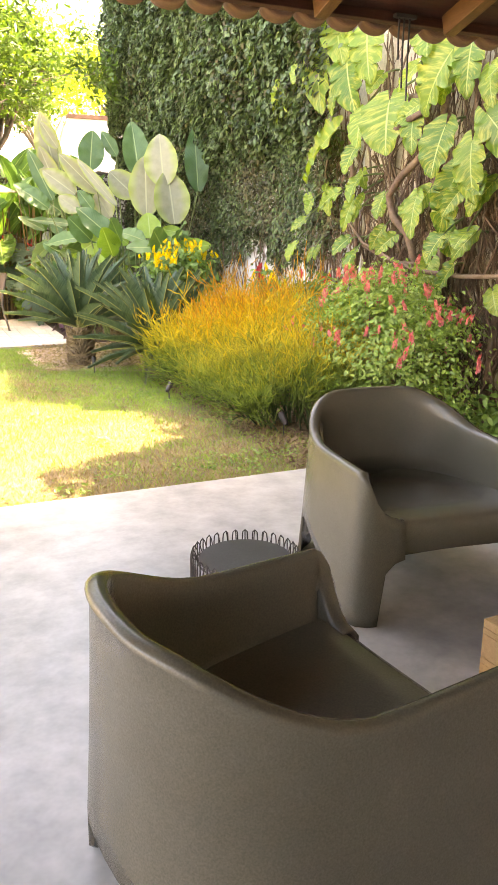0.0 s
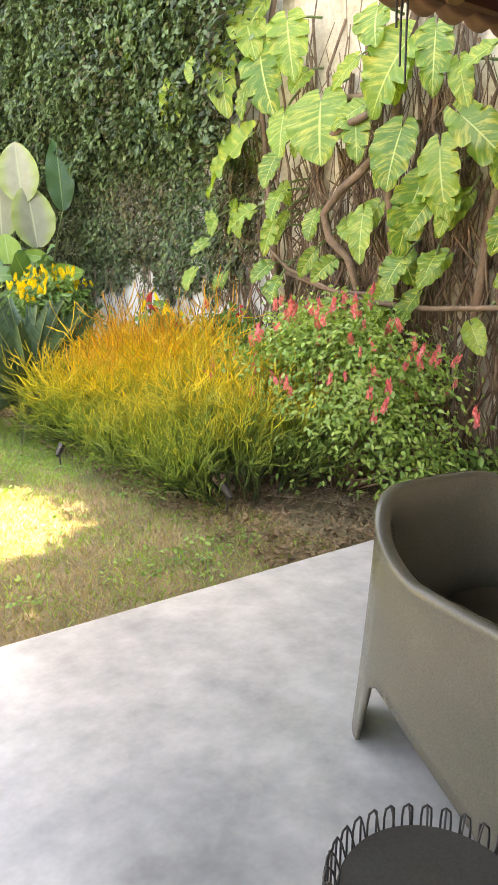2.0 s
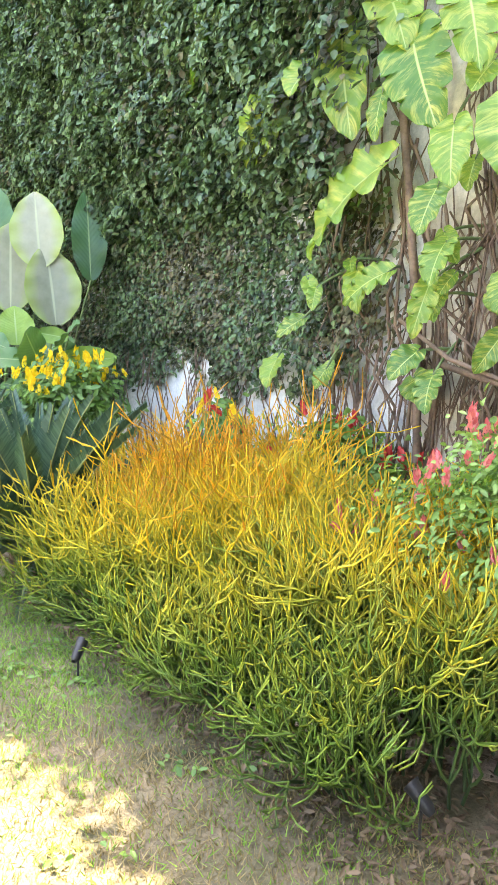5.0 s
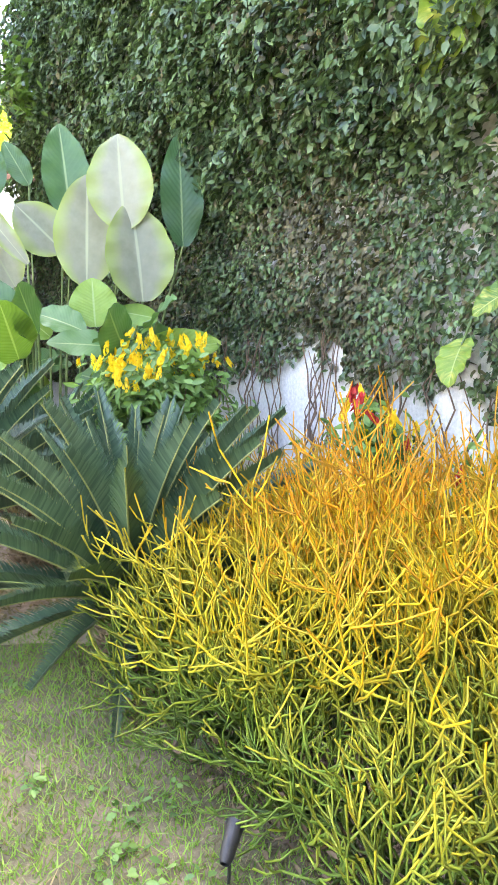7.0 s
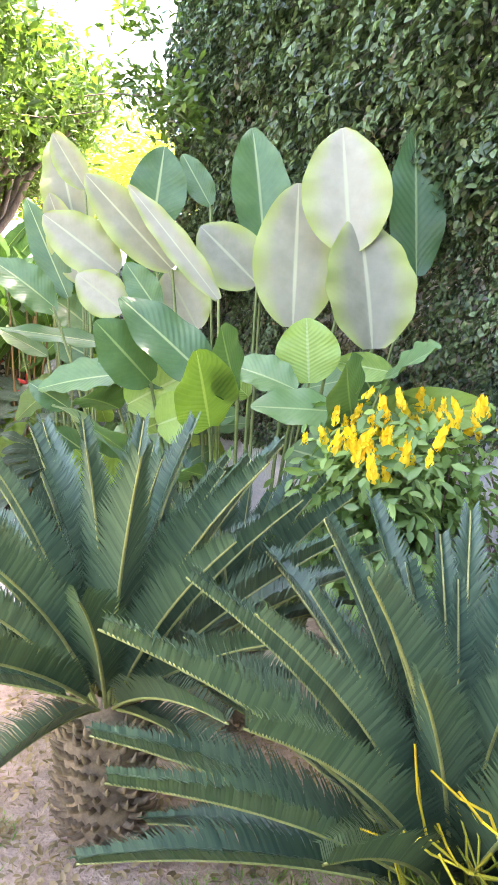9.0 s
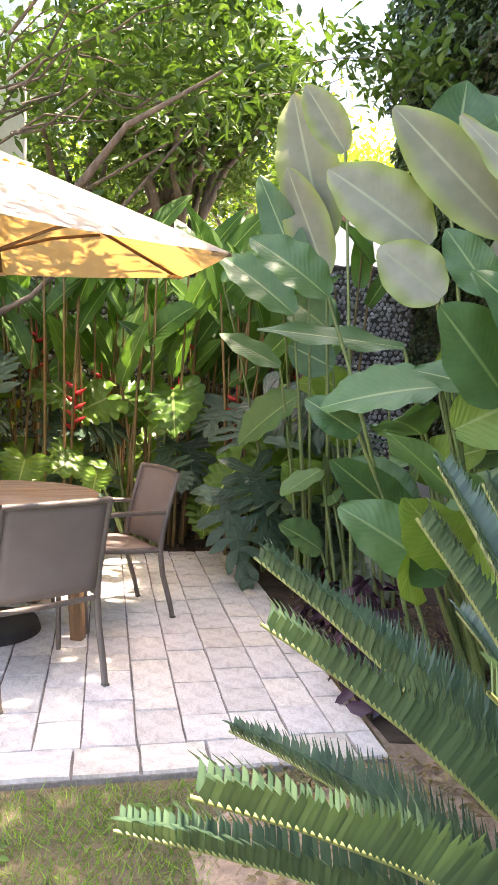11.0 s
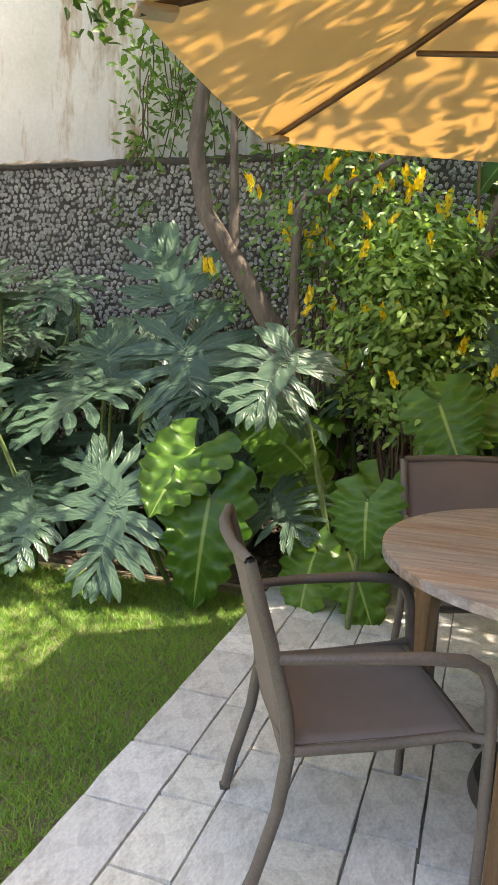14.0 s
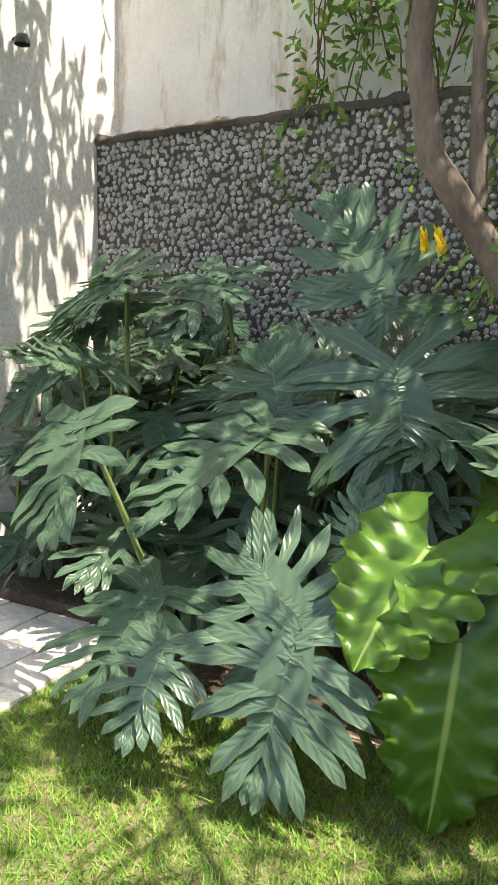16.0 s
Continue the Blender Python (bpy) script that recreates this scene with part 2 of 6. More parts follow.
M["sling"] = surface("taupe_woven_sling", (0.19, 0.155, 0.135), (0.24, 0.20, 0.178), 4, 0.8, bump=0.6, fine=420, bump_dist=0.002)
M["teak_top"] = surface("weathered_teak", (0.26, 0.18, 0.135), (0.54, 0.43, 0.345), 3, 0.4, bump=0.3, fine=30, stretch=(1.2, 14, 14), c3=(0.78, 0.69, 0.60), per_object=0.10)
M["teak_leg"] = surface("oiled_teak_leg", (0.16, 0.09, 0.04), (0.28, 0.17, 0.085), 3, 0.5, bump=0.25, fine=40, stretch=(14, 14, 1.2))
M["brown_pole"] = surface("dark_hardwood", (0.085, 0.045, 0.025), (0.14, 0.078, 0.045), 4, 0.4, bump=0.15, fine=50, stretch=(14, 14, 1))
M["pine"] = surface("raw_pine", (0.44, 0.26, 0.12), (0.56, 0.36, 0.18), 4, 0.7, bump=0.2, fine=40, stretch=(1, 14, 14))
M["bark"] = surface("grey_brown_bark", (0.11, 0.085, 0.065), (0.24, 0.19, 0.15), 7, 0.9, bump=0.7, fine=40, stretch=(1, 1, 0.3), bump_dist=0.02)
M["vine"] = surface("brown_vine_stem", (0.10, 0.06, 0.04), (0.26, 0.17, 0.11), 9, 0.85, bump=0.6, fine=60)
M["cycad_trunk"] = surface("cycad_trunk_scales", (0.11, 0.08, 0.05), (0.34, 0.26, 0.155), 14, 0.9, bump=0.6, fine=60)
M["cane"] = surface("heliconia_cane", (0.12, 0.13, 0.04), (0.30, 0.15, 0.06), 3.5, 0.5, bump=0.1, fine=60, stretch=(6, 6, 1))
M["petiole"] = surface("green_petiole", (0.10, 0.16, 0.05), (0.18, 0.24, 0.08), 6, 0.5, bump=0.1)
M["iron"] = surface("cast_iron_base", (0.035, 0.032, 0.03), (0.06, 0.055, 0.05), 8, 0.6, bump=0.3, fine=90)
M["red"] = leaf_material("red_bract", (0.45, 0.02, 0.02), (0.66, 0.08, 0.07), rough=0.5, trans=0.2)
M["pink"] = leaf_material("coral_red_flower", (0.62, 0.10, 0.15), (0.76, 0.30, 0.32), rough=0.6, trans=0.3)
M["yellow"] = leaf_material("golden_bract", (0.86, 0.55, 0.02), (0.92, 0.72, 0.06), rough=0.5, trans=0.3)
M["ivy"] = leaf_material("ivy_leaf", (0.018, 0.042, 0.018), (0.155, 0.24, 0.10), rough=0.36, trans=0.2)
M["ivy_dry"] = leaf_material("dry_ivy_leaf", (0.025, 0.032, 0.016), (0.16, 0.145, 0.075), rough=0.55, trans=0.15)
M["light_shrub"] = leaf_material("light_shrub_leaf", (0.11, 0.22, 0.05), (0.32, 0.46, 0.13), rough=0.42, trans=0.3)
M["litter"] = leaf_material("dark_leaf_litter", (0.09, 0.06, 0.035), (0.25, 0.18, 0.11), rough=0.8, trans=0.1)
M["shrub"] = leaf_material("shrub_leaf", (0.075, 0.165, 0.045), (0.22, 0.36, 0.10), rough=0.42, trans=0.3)
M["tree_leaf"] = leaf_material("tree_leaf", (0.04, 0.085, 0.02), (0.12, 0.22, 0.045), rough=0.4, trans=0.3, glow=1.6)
# paler, yellower leaf for far trees, with sunlight put into the colour
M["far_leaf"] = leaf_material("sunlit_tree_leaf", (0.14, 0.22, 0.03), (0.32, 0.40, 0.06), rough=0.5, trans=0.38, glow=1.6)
M["cal_green"] = leaf_material("calathea_upper_side", (0.05, 0.125, 0.048), (0.105, 0.21, 0.075), rib=(0.22, 0.32, 0.14), rough=0.4, trans=0.2, veins=16, island=False, vein=0.04)
M["cal_white"] = leaf_material("calathea_waxy_underside", (0.20, 0.215, 0.145), (0.33, 0.34, 0.25), rib=(0.34, 0.37, 0.24), rough=0.6, trans=0.2, veins=18, island=False, glow=1.0, vein=0.0, margin=(0.26, 0.34, 0.09))
M["cal_lime"] = leaf_material("calathea_young_leaf", (0.14, 0.26, 0.05), (0.24, 0.38, 0.08), rib=(0.30, 0.42, 0.16), rough=0.4, trans=0.3, veins=16, island=False)
M["pothos"] = leaf_material("variegated_vine_leaf", (0.075, 0.18, 0.03), (0.21, 0.33, 0.05), rib=(0.42, 0.50, 0.16), rough=0.33, trans=0.36, veins=8, island=False, blotch=(0.52, 0.50, 0.11), vein=0.08, rib_w=0.025)
M["philo"] = leaf_material("split_leaf_dark", (0.036, 0.078, 0.050), (0.082, 0.142, 0.088), rib=(0.12, 0.19, 0.11), rough=0.33, trans=0.16, veins=5, island=False, rib_w=0.035)
M["alocasia"] = leaf_material("broad_leaf_bright", (0.06, 0.155, 0.016), (0.13, 0.25, 0.03), rib=(0.30, 0.42, 0.12), rough=0.34, trans=0.3, veins=6.5, island=False)
M["paddle"] = leaf_material("paddle_leaf", (0.035, 0.10, 0.022), (0.10, 0.22, 0.04), rib=(0.24, 0.36, 0.11), rough=0.36, trans=0.34, veins=30, island=False, glow=1.9)
M["cycad"] = leaf_material("cycad_leaflet", (0.034, 0.076, 0.046), (0.085, 0.150, 0.085), rough=0.34, trans=0.1)
M["rachis"] = surface("frond_midrib", (0.24, 0.28, 0.09), (0.36, 0.38, 0.14), 6, 0.5, bump=0.05)
M["grass"] = leaf_material("grass_blade", (0.10, 0.225, 0.035), (0.26, 0.42, 0.075), rough=0.55, trans=0.3)
M["straw"] = leaf_material("dry_grass_blade", (0.15, 0.12, 0.06), (0.38, 0.30, 0.17), rough=0.7, trans=0.25)
M["purple"] = leaf_material("dark_purple_leaf", (0.03, 0.015, 0.03), (0.07, 0.03, 0.06), rough=0.35, trans=0.1)
M["stick"] = stick_material()
M["canvas"] = leaf_material("cream_canvas", (0.55, 0.49, 0.38), (0.62, 0.56, 0.445), rough=0.9, trans=0.4, island=False, glow=1.0, tint=(0.92, 0.55, 0.17))


# ---- mesh helpers ----
def data_from(name, V, F, mat, uv=None, smooth=False):
    """A mesh from arrays of vertices and of equally sized faces."""
    V, F = np.asarray(V, dtype=np.float32), np.asarray(F, dtype=np.int32)
    me = bpy.data.meshes.new(name)
    k = F.shape[1]
    me.vertices.add(len(V)); me.vertices.foreach_set("co", V.ravel())
    me.loops.add(F.size); me.loops.foreach_set("vertex_index", F.ravel())
    me.polygons.add(len(F))
    me.polygons.foreach_set("loop_start", np.arange(0, F.size, k, dtype=np.int32))
    if smooth:
        me.polygons.foreach_set("use_smooth", np.ones(len(F), dtype=bool))
    if uv is not None:
        lay = me.uv_layers.new(name="UVMap")
        lay.data.foreach_set("uv", np.asarray(uv, dtype=np.float32)[F.ravel()].ravel())
    me.update(calc_edges=True)
    me.validate()
    me.materials.append(mat)
    return me


def from_bm(name, bm, mat, smooth=False):
    me = bpy.data.meshes.new(name)
    bmesh.ops.recalc_face_normals(bm, faces=bm.faces)
    if smooth:
        for f in bm.faces:
            f.smooth = True
    bm.to_mesh(me)
    bm.free()
    me.materials.append(mat)
    return me


def put(name, me, parent=None, m=None, label=""):
    ob = new(name, me)
    if parent is not None:
        ob.parent = parent
    if m is not None:
        ob.matrix_basis = m
    return tagged(ob, label)


def part(name, bm, mat, parent, label="", smooth=False):
    return put(name, from_bm(name, bm, mat, smooth), parent, None, label)


def thing(name, m, label, category, group="", kind=""):
    ob = new(name)
    ob.empty_display_size = 0.1
    ob.matrix_basis = m
    return tagged(ob, label, category, group, kind)


def box(bm, lo, hi, bevel=0.0, m=None):
    r = bmesh.ops.create_cube(bm, size=1.0)
    for v in r["verts"]:
        v.co = Vector([(a + b) / 2 + c * (b - a) for a, b, c in zip(lo, hi, v.co)])
    if bevel:
        edges = list({e for v in r["verts"] for e in v.link_edges})
        out = bmesh.ops.bevel(bm, geom=edges, offset=bevel, segments=2, affect="EDGES", profile=0.6)
        vs = list({v for f in out["faces"] for v in f.verts} | {v for v in r["verts"] if v.is_valid})
    else:
        vs = r["verts"]
    if m is not None:
        bmesh.ops.transform(bm, matrix=m, verts=vs)
    return bm


def box_bm(lo, hi, bevel=0.0, m=None):
    return box(bmesh.new(), lo, hi, bevel, m)


def tube_arrays(points, radii, sides=8, vr=(0.0, 1.0)):
    """A tube along a line of points."""
    pts = np.asarray(points, dtype=float)
    n = len(pts)
    rad = np.broadcast_to(np.asarray(radii, dtype=float), (n,))
    tan = np.gradient(pts, axis=0)
    tan /= np.linalg.norm(tan, axis=1)[:, None] + 1e-9
    ref = np.array([0.0, 0.0, 1.0]) if abs(tan[0][2]) < 0.9 else np.array([1.0, 0.0, 0.0])
    V, U = [], []
    for i in range(n):
        a = np.cross(tan[i], ref); a /= np.linalg.norm(a) + 1e-9
        b = np.cross(a, tan[i])
        ref = b
        for k in range(sides):
            w = 2 * math.pi * k / sides
            V.append(pts[i] + rad[i] * (math.cos(w) * a + math.sin(w) * b))
            U.append((k / sides, vr[0] + (vr[1] - vr[0]) * i / (n - 1)))
    F = [(i * sides + k, i * sides + (k + 1) % sides, (i + 1) * sides + (k + 1) % sides, (i + 1) * sides + k) for i in range(n - 1) for k in range(sides)]
    return np.array(V), np.array(F), np.array(U)


def join_arrays(items):
    V, F, U, o = [], [], [], 0
    for v, f, u in items:
        V.append(v); F.append(f + o); U.append(u); o += len(v)
    return np.concatenate(V), np.concatenate(F), np.concatenate(U)


def tube(name, points, radii, mat, parent=None, sides=8, label=""):
    V, F, U = tube_arrays(points, radii, sides)
    # end caps as fans of quads
    me = data_from(name, V, F, mat, U, True)
    return put(name, me, parent, None, label)


def bent(a, b, sag=0.0, n=7, wob=0.0, rng=random):
    a, b = Vector(a), Vector(b)
    out = []
    for i in range(n):
        t = i / (n - 1)
        p = a.lerp(b, t) + Vector((0, 0, -sag * 4 * t * (1 - t)))
        if 0 < i < n - 1 and wob:
            p += Vector((rng.uniform(-wob, wob), rng.uniform(-wob, wob), rng.uniform(-wob, wob)))
        out.append(p)
    return out


def cloud(centres, normals, ups, length, width, rng, fold=0.25):
    """Many small pointed leaves, each six corners in two folded halves."""
    c, nrm, up = (np.asarray(a, dtype=float) for a in (centres, normals, ups))
    n = len(c)
    nrm = nrm / (np.linalg.norm(nrm, axis=1)[:, None] + 1e-9)
    up = up - nrm * (up * nrm).sum(1)[:, None]
    up /= np.linalg.norm(up, axis=1)[:, None] + 1e-9
    side = np.cross(up, nrm)
    L = np.broadcast_to(np.asarray(length), (n,))[:, None] * rng.uniform(0.65, 1.25, (n, 1))
    W = np.broadcast_to(np.asarray(width), (n,))[:, None] * rng.uniform(0.75, 1.2, (n, 1))
    f = fold * W * 0.5
    pts = [c - up * L * 0.5, c - up * L * 0.16 + side * W * 0.5 + nrm * f, c + up * L * 0.2 + side * W * 0.38 + nrm * f,
           c + up * L * 0.5 - nrm * L * 0.08, c + up * L * 0.2 - side * W * 0.38 + nrm * f, c - up * L * 0.16 - side * W * 0.5 + nrm * f]
    V = np.stack(pts, 1).reshape(-1, 3)
    o = (np.arange(n) * 6)[:, None]
    F = np.concatenate([o + np.array([[0, 1, 2, 3]]), o + np.array([[3, 4, 5, 0]])], 1).reshape(-1, 4)
    return V, F


def sticks(p0, p1, r0, r1, v0, v1):
    """Many thin three-sided twigs; v0 and v1 are the UV heights of their ends."""
    p0, p1 = np.asarray(p0, dtype=float), np.asarray(p1, dtype=float)
    n = len(p0)
    t = p1 - p0
    t /= np.linalg.norm(t, axis=1)[:, None] + 1e-9
    a = np.cross(t, np.array([0.31, 0.17, 0.05]) + 0 * t); a /= np.linalg.norm(a, axis=1)[:, None] + 1e-9
    b = np.cross(t, a)
    V, U = [], []
    for p, r, vv in ((p0, r0, v0), (p1, r1, v1)):
        for k in range(3):
            w = 2 * math.pi * k / 3
            V.append(p + np.broadcast_to(np.asarray(r), (n,))[:, None] * (math.cos(w) * a + math.sin(w) * b))
            U.append(np.stack([np.full(n, k / 3), np.broadcast_to(np.asarray(vv), (n,))], 1))
    V = np.stack(V, 1).reshape(-1, 3)
    U = np.stack(U, 1).reshape(-1, 2)
    o = (np.arange(n) * 6)[:, None]
    F = np.concatenate([o + np.array([[k, (k + 1) % 3, 3 + (k + 1) % 3, 3 + k]]) for k in range(3)], 1).reshape(-1, 4)
    return V, F, U


# ---- leaf shapes: base at the origin, tip along +y at 1, upper side +z ----
def blade(width, outline, n=12, m=4, cup=0.12, droop=0.12, wave=0.0, waves=5.0, heart=0.0, quilt=0.0, veins=9.0, scallop=0.0, notch=0.0):
    V, U, F = [], [], []
    for i in range(n + 1):
        t = i / n
        w = width * 0.5 * outline(t)
        for j in range(-m, m + 1):
            s = j / m
            y = t - heart * (1 - t) ** 3 * abs(s) ** 1.3
            z = -droop * t * t + cup * abs(s) * w + wave * math.sin(waves * 6.283 * t + (2.1 if s > 0 else 0)) * s * s
            z += quilt * math.sin(veins * 6.283 * (t - 0.35 * abs(s))) * min(1.0, 3 * abs(s)) * (1 - 0.3 * t)
            ruff = 1 + scallop * abs(s) ** 3 * math.sin(veins * 6.283 * (t - 0.35 * abs(s)) + (0.8 if s > 0 else 0))
            cut = max(0.0, math.sin(4.0 * 6.283 * (t - 0.22 * abs(s)) + (1.9 if s > 0 else 0.3))) ** 7
            ruff *= 1 - notch * abs(s) * cut * smooth(0.12, 0.3, t)
            V.append((s * w * ruff, y, z)); U.append((0.5 + s * 0.5, t))
    row = 2 * m + 1
    for i in range(n):
        for j in range(2 * m):
            k = i * row + j
            F.append((k, k + 1, k + row + 1, k + row))
    return np.array(V), np.array(F), np.array(U)


def lobed(width, lobes=8, droop=0.25, rng=random, spread=1.0):
    """A deeply cut leaf: a narrow middle and long wavy fingers on both sides."""
    items = [blade(width * 0.34, lambda t: math.sin(math.pi * min(1, 0.12 + 0.88 * t)) ** 0.7 + 0.02, 10, 1, 0.1, droop)]
    for side in (-1, 1):
        for k in range(lobes):
            t0 = 0.03 + 0.86 * (k / (lobes - 1)) ** 1.15
            f = k / (lobes - 1)
            ang = radians(128 - 100 * f + rng.uniform(-9, 9)) * spread
            ln = width * 0.60 * (0.72 + 0.42 * math.sin(math.pi * (0.18 + 0.72 * f))) * (1 - 0.45 * f ** 3) * rng.uniform(0.9, 1.1)
            wd = 0.124 * (1 - 0.32 * f) * rng.uniform(0.9, 1.15) * (0.6 + 0.4 * width)
            bend = rng.uniform(0.05, 0.4)
            tilt = rng.uniform(-0.03, 0.06)
            V, U, F = [], [], []
            n = 9
            for i in range(n + 1):
                q = i / n
                a = ang - bend * q
                cx, cy = side * math.sin(a) * ln * q, t0 + math.cos(a) * ln * q
                wq = wd * 0.5 * (0.70 + 0.62 * math.sin(math.pi * q ** 1.25 * 0.92)) * (1 + 0.15 * math.sin(13 * q + k * 1.7)) * (1 - q ** 5) ** 0.5 + 0.001
                nx, ny = side * math.cos(a), -math.sin(a)
                z = -droop * t0 * t0 + tilt * q * ln - 0.10 * q * q * ln + 0.010 * math.sin(11 * q + k) + 0.0025 * (k % 3)
                for j in (-1, 0, 1):
                    V.append((cx + nx * wq * j, cy + ny * wq * j, z + 0.12 * wq * abs(j)))
                    U.append((0.5 + 0.5 * j, q))
            for i in range(n):
                for j in range(2):
                    kk = i * 3 + j
                    F.append((kk, kk + 1, kk + 4, kk + 3))
            items.append((np.array(V), np.array(F), np.array(U)))
    return join_arrays(items)


def oval(t):
    return max(0.015, math.sin(math.pi * (0.02 + 0.975 * t) ** 0.88) ** 0.62)


def pointed(t):
    return max(0.015, (math.sin(math.pi * min(1.0, 0.10 + 0.9 * t) ** 0.85)) ** 0.8)


def eared(t):
    return max(0.05, 1.62 * (t + 0.004) ** 0.26 * max(0.0, 1 - t) ** 0.72)


def hearty(t):
    return max(0.012, 2.16 * (t + 0.001) ** 0.45 * max(0.0, 1 - t) ** 0.7)


LEAVES = {}


def leaf_data(kind, width, variant, mat):
    """Leaf meshes are shared between leaves of the same kind, rough width and variant."""
    wd = max(0.1, round(width * 10) / 10)
    key = (kind, wd, variant, mat.name)
    if key not in LEAVES:
        rng = random.Random(len(LEAVES) * 7 + 3)
        if kind == "oval":
            a = blade(wd, oval, 20, 5, 0.14 + 0.12 * variant, 0.04 + 0.10 * variant, 0.022, 2.6 + 1.3 * variant)
        elif kind == "paddle":
            a = blade(wd, pointed, 14, 3, 0.25, 0.12 + 0.1 * variant, 0.012, 6)
        elif kind == "pothos":
            a = blade(wd, hearty, 44, 6, 0.30, 0.22 + 0.10 * variant, 0.036, 4, heart=0.20, quilt=0.007, veins=7.0, notch=(0.0, 0.42, 0.72)[variant % 3])
        elif kind == "alocasia":
            a = blade(wd, eared, 44, 7, 0.10, 0.22 + 0.10 * variant, 0.055, 6.5, heart=0.40, quilt=0.022, veins=6.5, scallop=0.13)
        else:
            a = lobed(wd, 8 + variant % 2, 0.12 + 0.08 * (variant % 3), rng)
        LEAVES[key] = data_from(kind + "_leaf", a[0], a[1], mat, a[2], True)
    return LEAVES[key]


def leaf_pose(base, tip, face):
    """Matrix that lays a unit leaf from base to tip with its upper side towards face."""
    b, t = Vector(base), Vector(tip)
    y = t - b
    ln = y.length
    y.normalize()
    z = Vector(face) - y * Vector(face).dot(y)
    z.normalize()
    x = y.cross(z)
    m = Matrix((x, y, z)).transposed().to_4x4()
    return Matrix.Translation(b) @ m @ Matrix.Diagonal((ln, ln, ln, 1))


def add_leaf(plant, kind, base, tip, width, face, mat, variant=0, name="leaf", stem_from=None, stem_r=0.006):
    """A leaf with its stalk under a plant; base and tip in the plant's own axes."""
    b, t = Vector(base), Vector(tip)
    ln = (t - b).length
    ob = put(name, leaf_data(kind, width / ln, variant, mat), plant, leaf_pose(b, t, face))
    if stem_from is not None:
        s = Vector(stem_from)
        mid = s.lerp(b, 0.6) + Vector((0, 0, 0.10 * (b - s).length))
        pts = [s.lerp(mid, q / 4).lerp(mid.lerp(b, q / 4), q / 4) for q in range(5)]
        tube("stalk", pts, [stem_r * 1.5, stem_r * 1.3, stem_r * 1.2, stem_r, stem_r], M["petiole"], plant, 5)
    return ob


# ---- the setting ----
def slab_block(name, lo, hi, mat, bevel=0.0, label="", kind="structure"):
    """A block on the plan, given in u, v, z."""
    ob = put(name, from_bm(name, box_bm(lo, hi, bevel), mat), None, TURN)
    return tagged(ob, label, "", "", kind)


bm = bmesh.new()
bmesh.ops.create_grid(bm, x_segments=60, y_segments=60, size=120)
for v in bm.verts:
    v.co.z = -0.035
tagged(put("ground", from_bm("ground", bm, M["lawn_ground"]), None, TURN), "worn lawn soil with dry thatch and bare patches", "ground", "", "structure")
slab_block("terrace_floor", (-7, -4, -0.12), (4.6, 3.6, 0.0), M["concrete"], 0.008, "smooth grey polished concrete terrace slab")


def soil_patch(name, corners, top, label, mat="soil"):
    """A bed of soil with an uneven outline."""
    pts = []
    for i, (a, b) in enumerate(zip(corners, corners[1:] + corners[:1])):
        n = max(1, int(math.dist(a, b) / 0.12))
        for k in range(n):
            t = k / n
            u, v = a[0] + (b[0] - a[0]) * t, a[1] + (b[1] - a[1]) * t
            w = 0.0 if u > 4.5 or v > 14.4 else 0.09
            pts.append((u + w * noise.noise(Vector((u * 2.2, v * 2.2, 3))), v + w * noise.noise(Vector((u * 2.2, v * 2.2, 9)))))
    bm = bmesh.new()
    f = bm.faces.new([bm.verts.new((u, v, -0.15)) for u, v in pts])
    ex = bmesh.ops.extrude_face_region(bm, geom=[f])
    bmesh.ops.translate(bm, vec=(0, 0, top + 0.15), verts=[g for g in ex["geom"] if isinstance(g, bmesh.types.BMVert)])
    tagged(put(name, from_bm(name, bm, M[mat]), None, TURN), label, "", "", "structure")


soil_patch("planting_bed", [(4.12, 3.66), (4.6, 3.62), (4.6, 14.5), (-2.2, 14.5), (-2.2, 12.75), (-0.6, 12.85), (2.5, 12.9), (2.6, 9.9), (1.75, 9.55), (1.85, 8.2), (2.25, 7.8), (3.05, 7.5), (3.15, 5.2), (3.55, 4.5)], -0.03, "bare brown garden soil under the shrubs and cycads")
# darker soil layer over the back part of the bed
soil_patch("planting_bed_back", [(-2.2, 14.5), (-2.2, 12.78), (-0.6, 12.88), (2.5, 12.93), (2.62, 10.0), (4.6, 10.0), (4.6, 14.5)], -0.022, "dark soil under the foliage plants", "dark_soil")
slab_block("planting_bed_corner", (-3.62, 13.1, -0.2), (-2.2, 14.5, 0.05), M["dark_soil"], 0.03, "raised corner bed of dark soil")

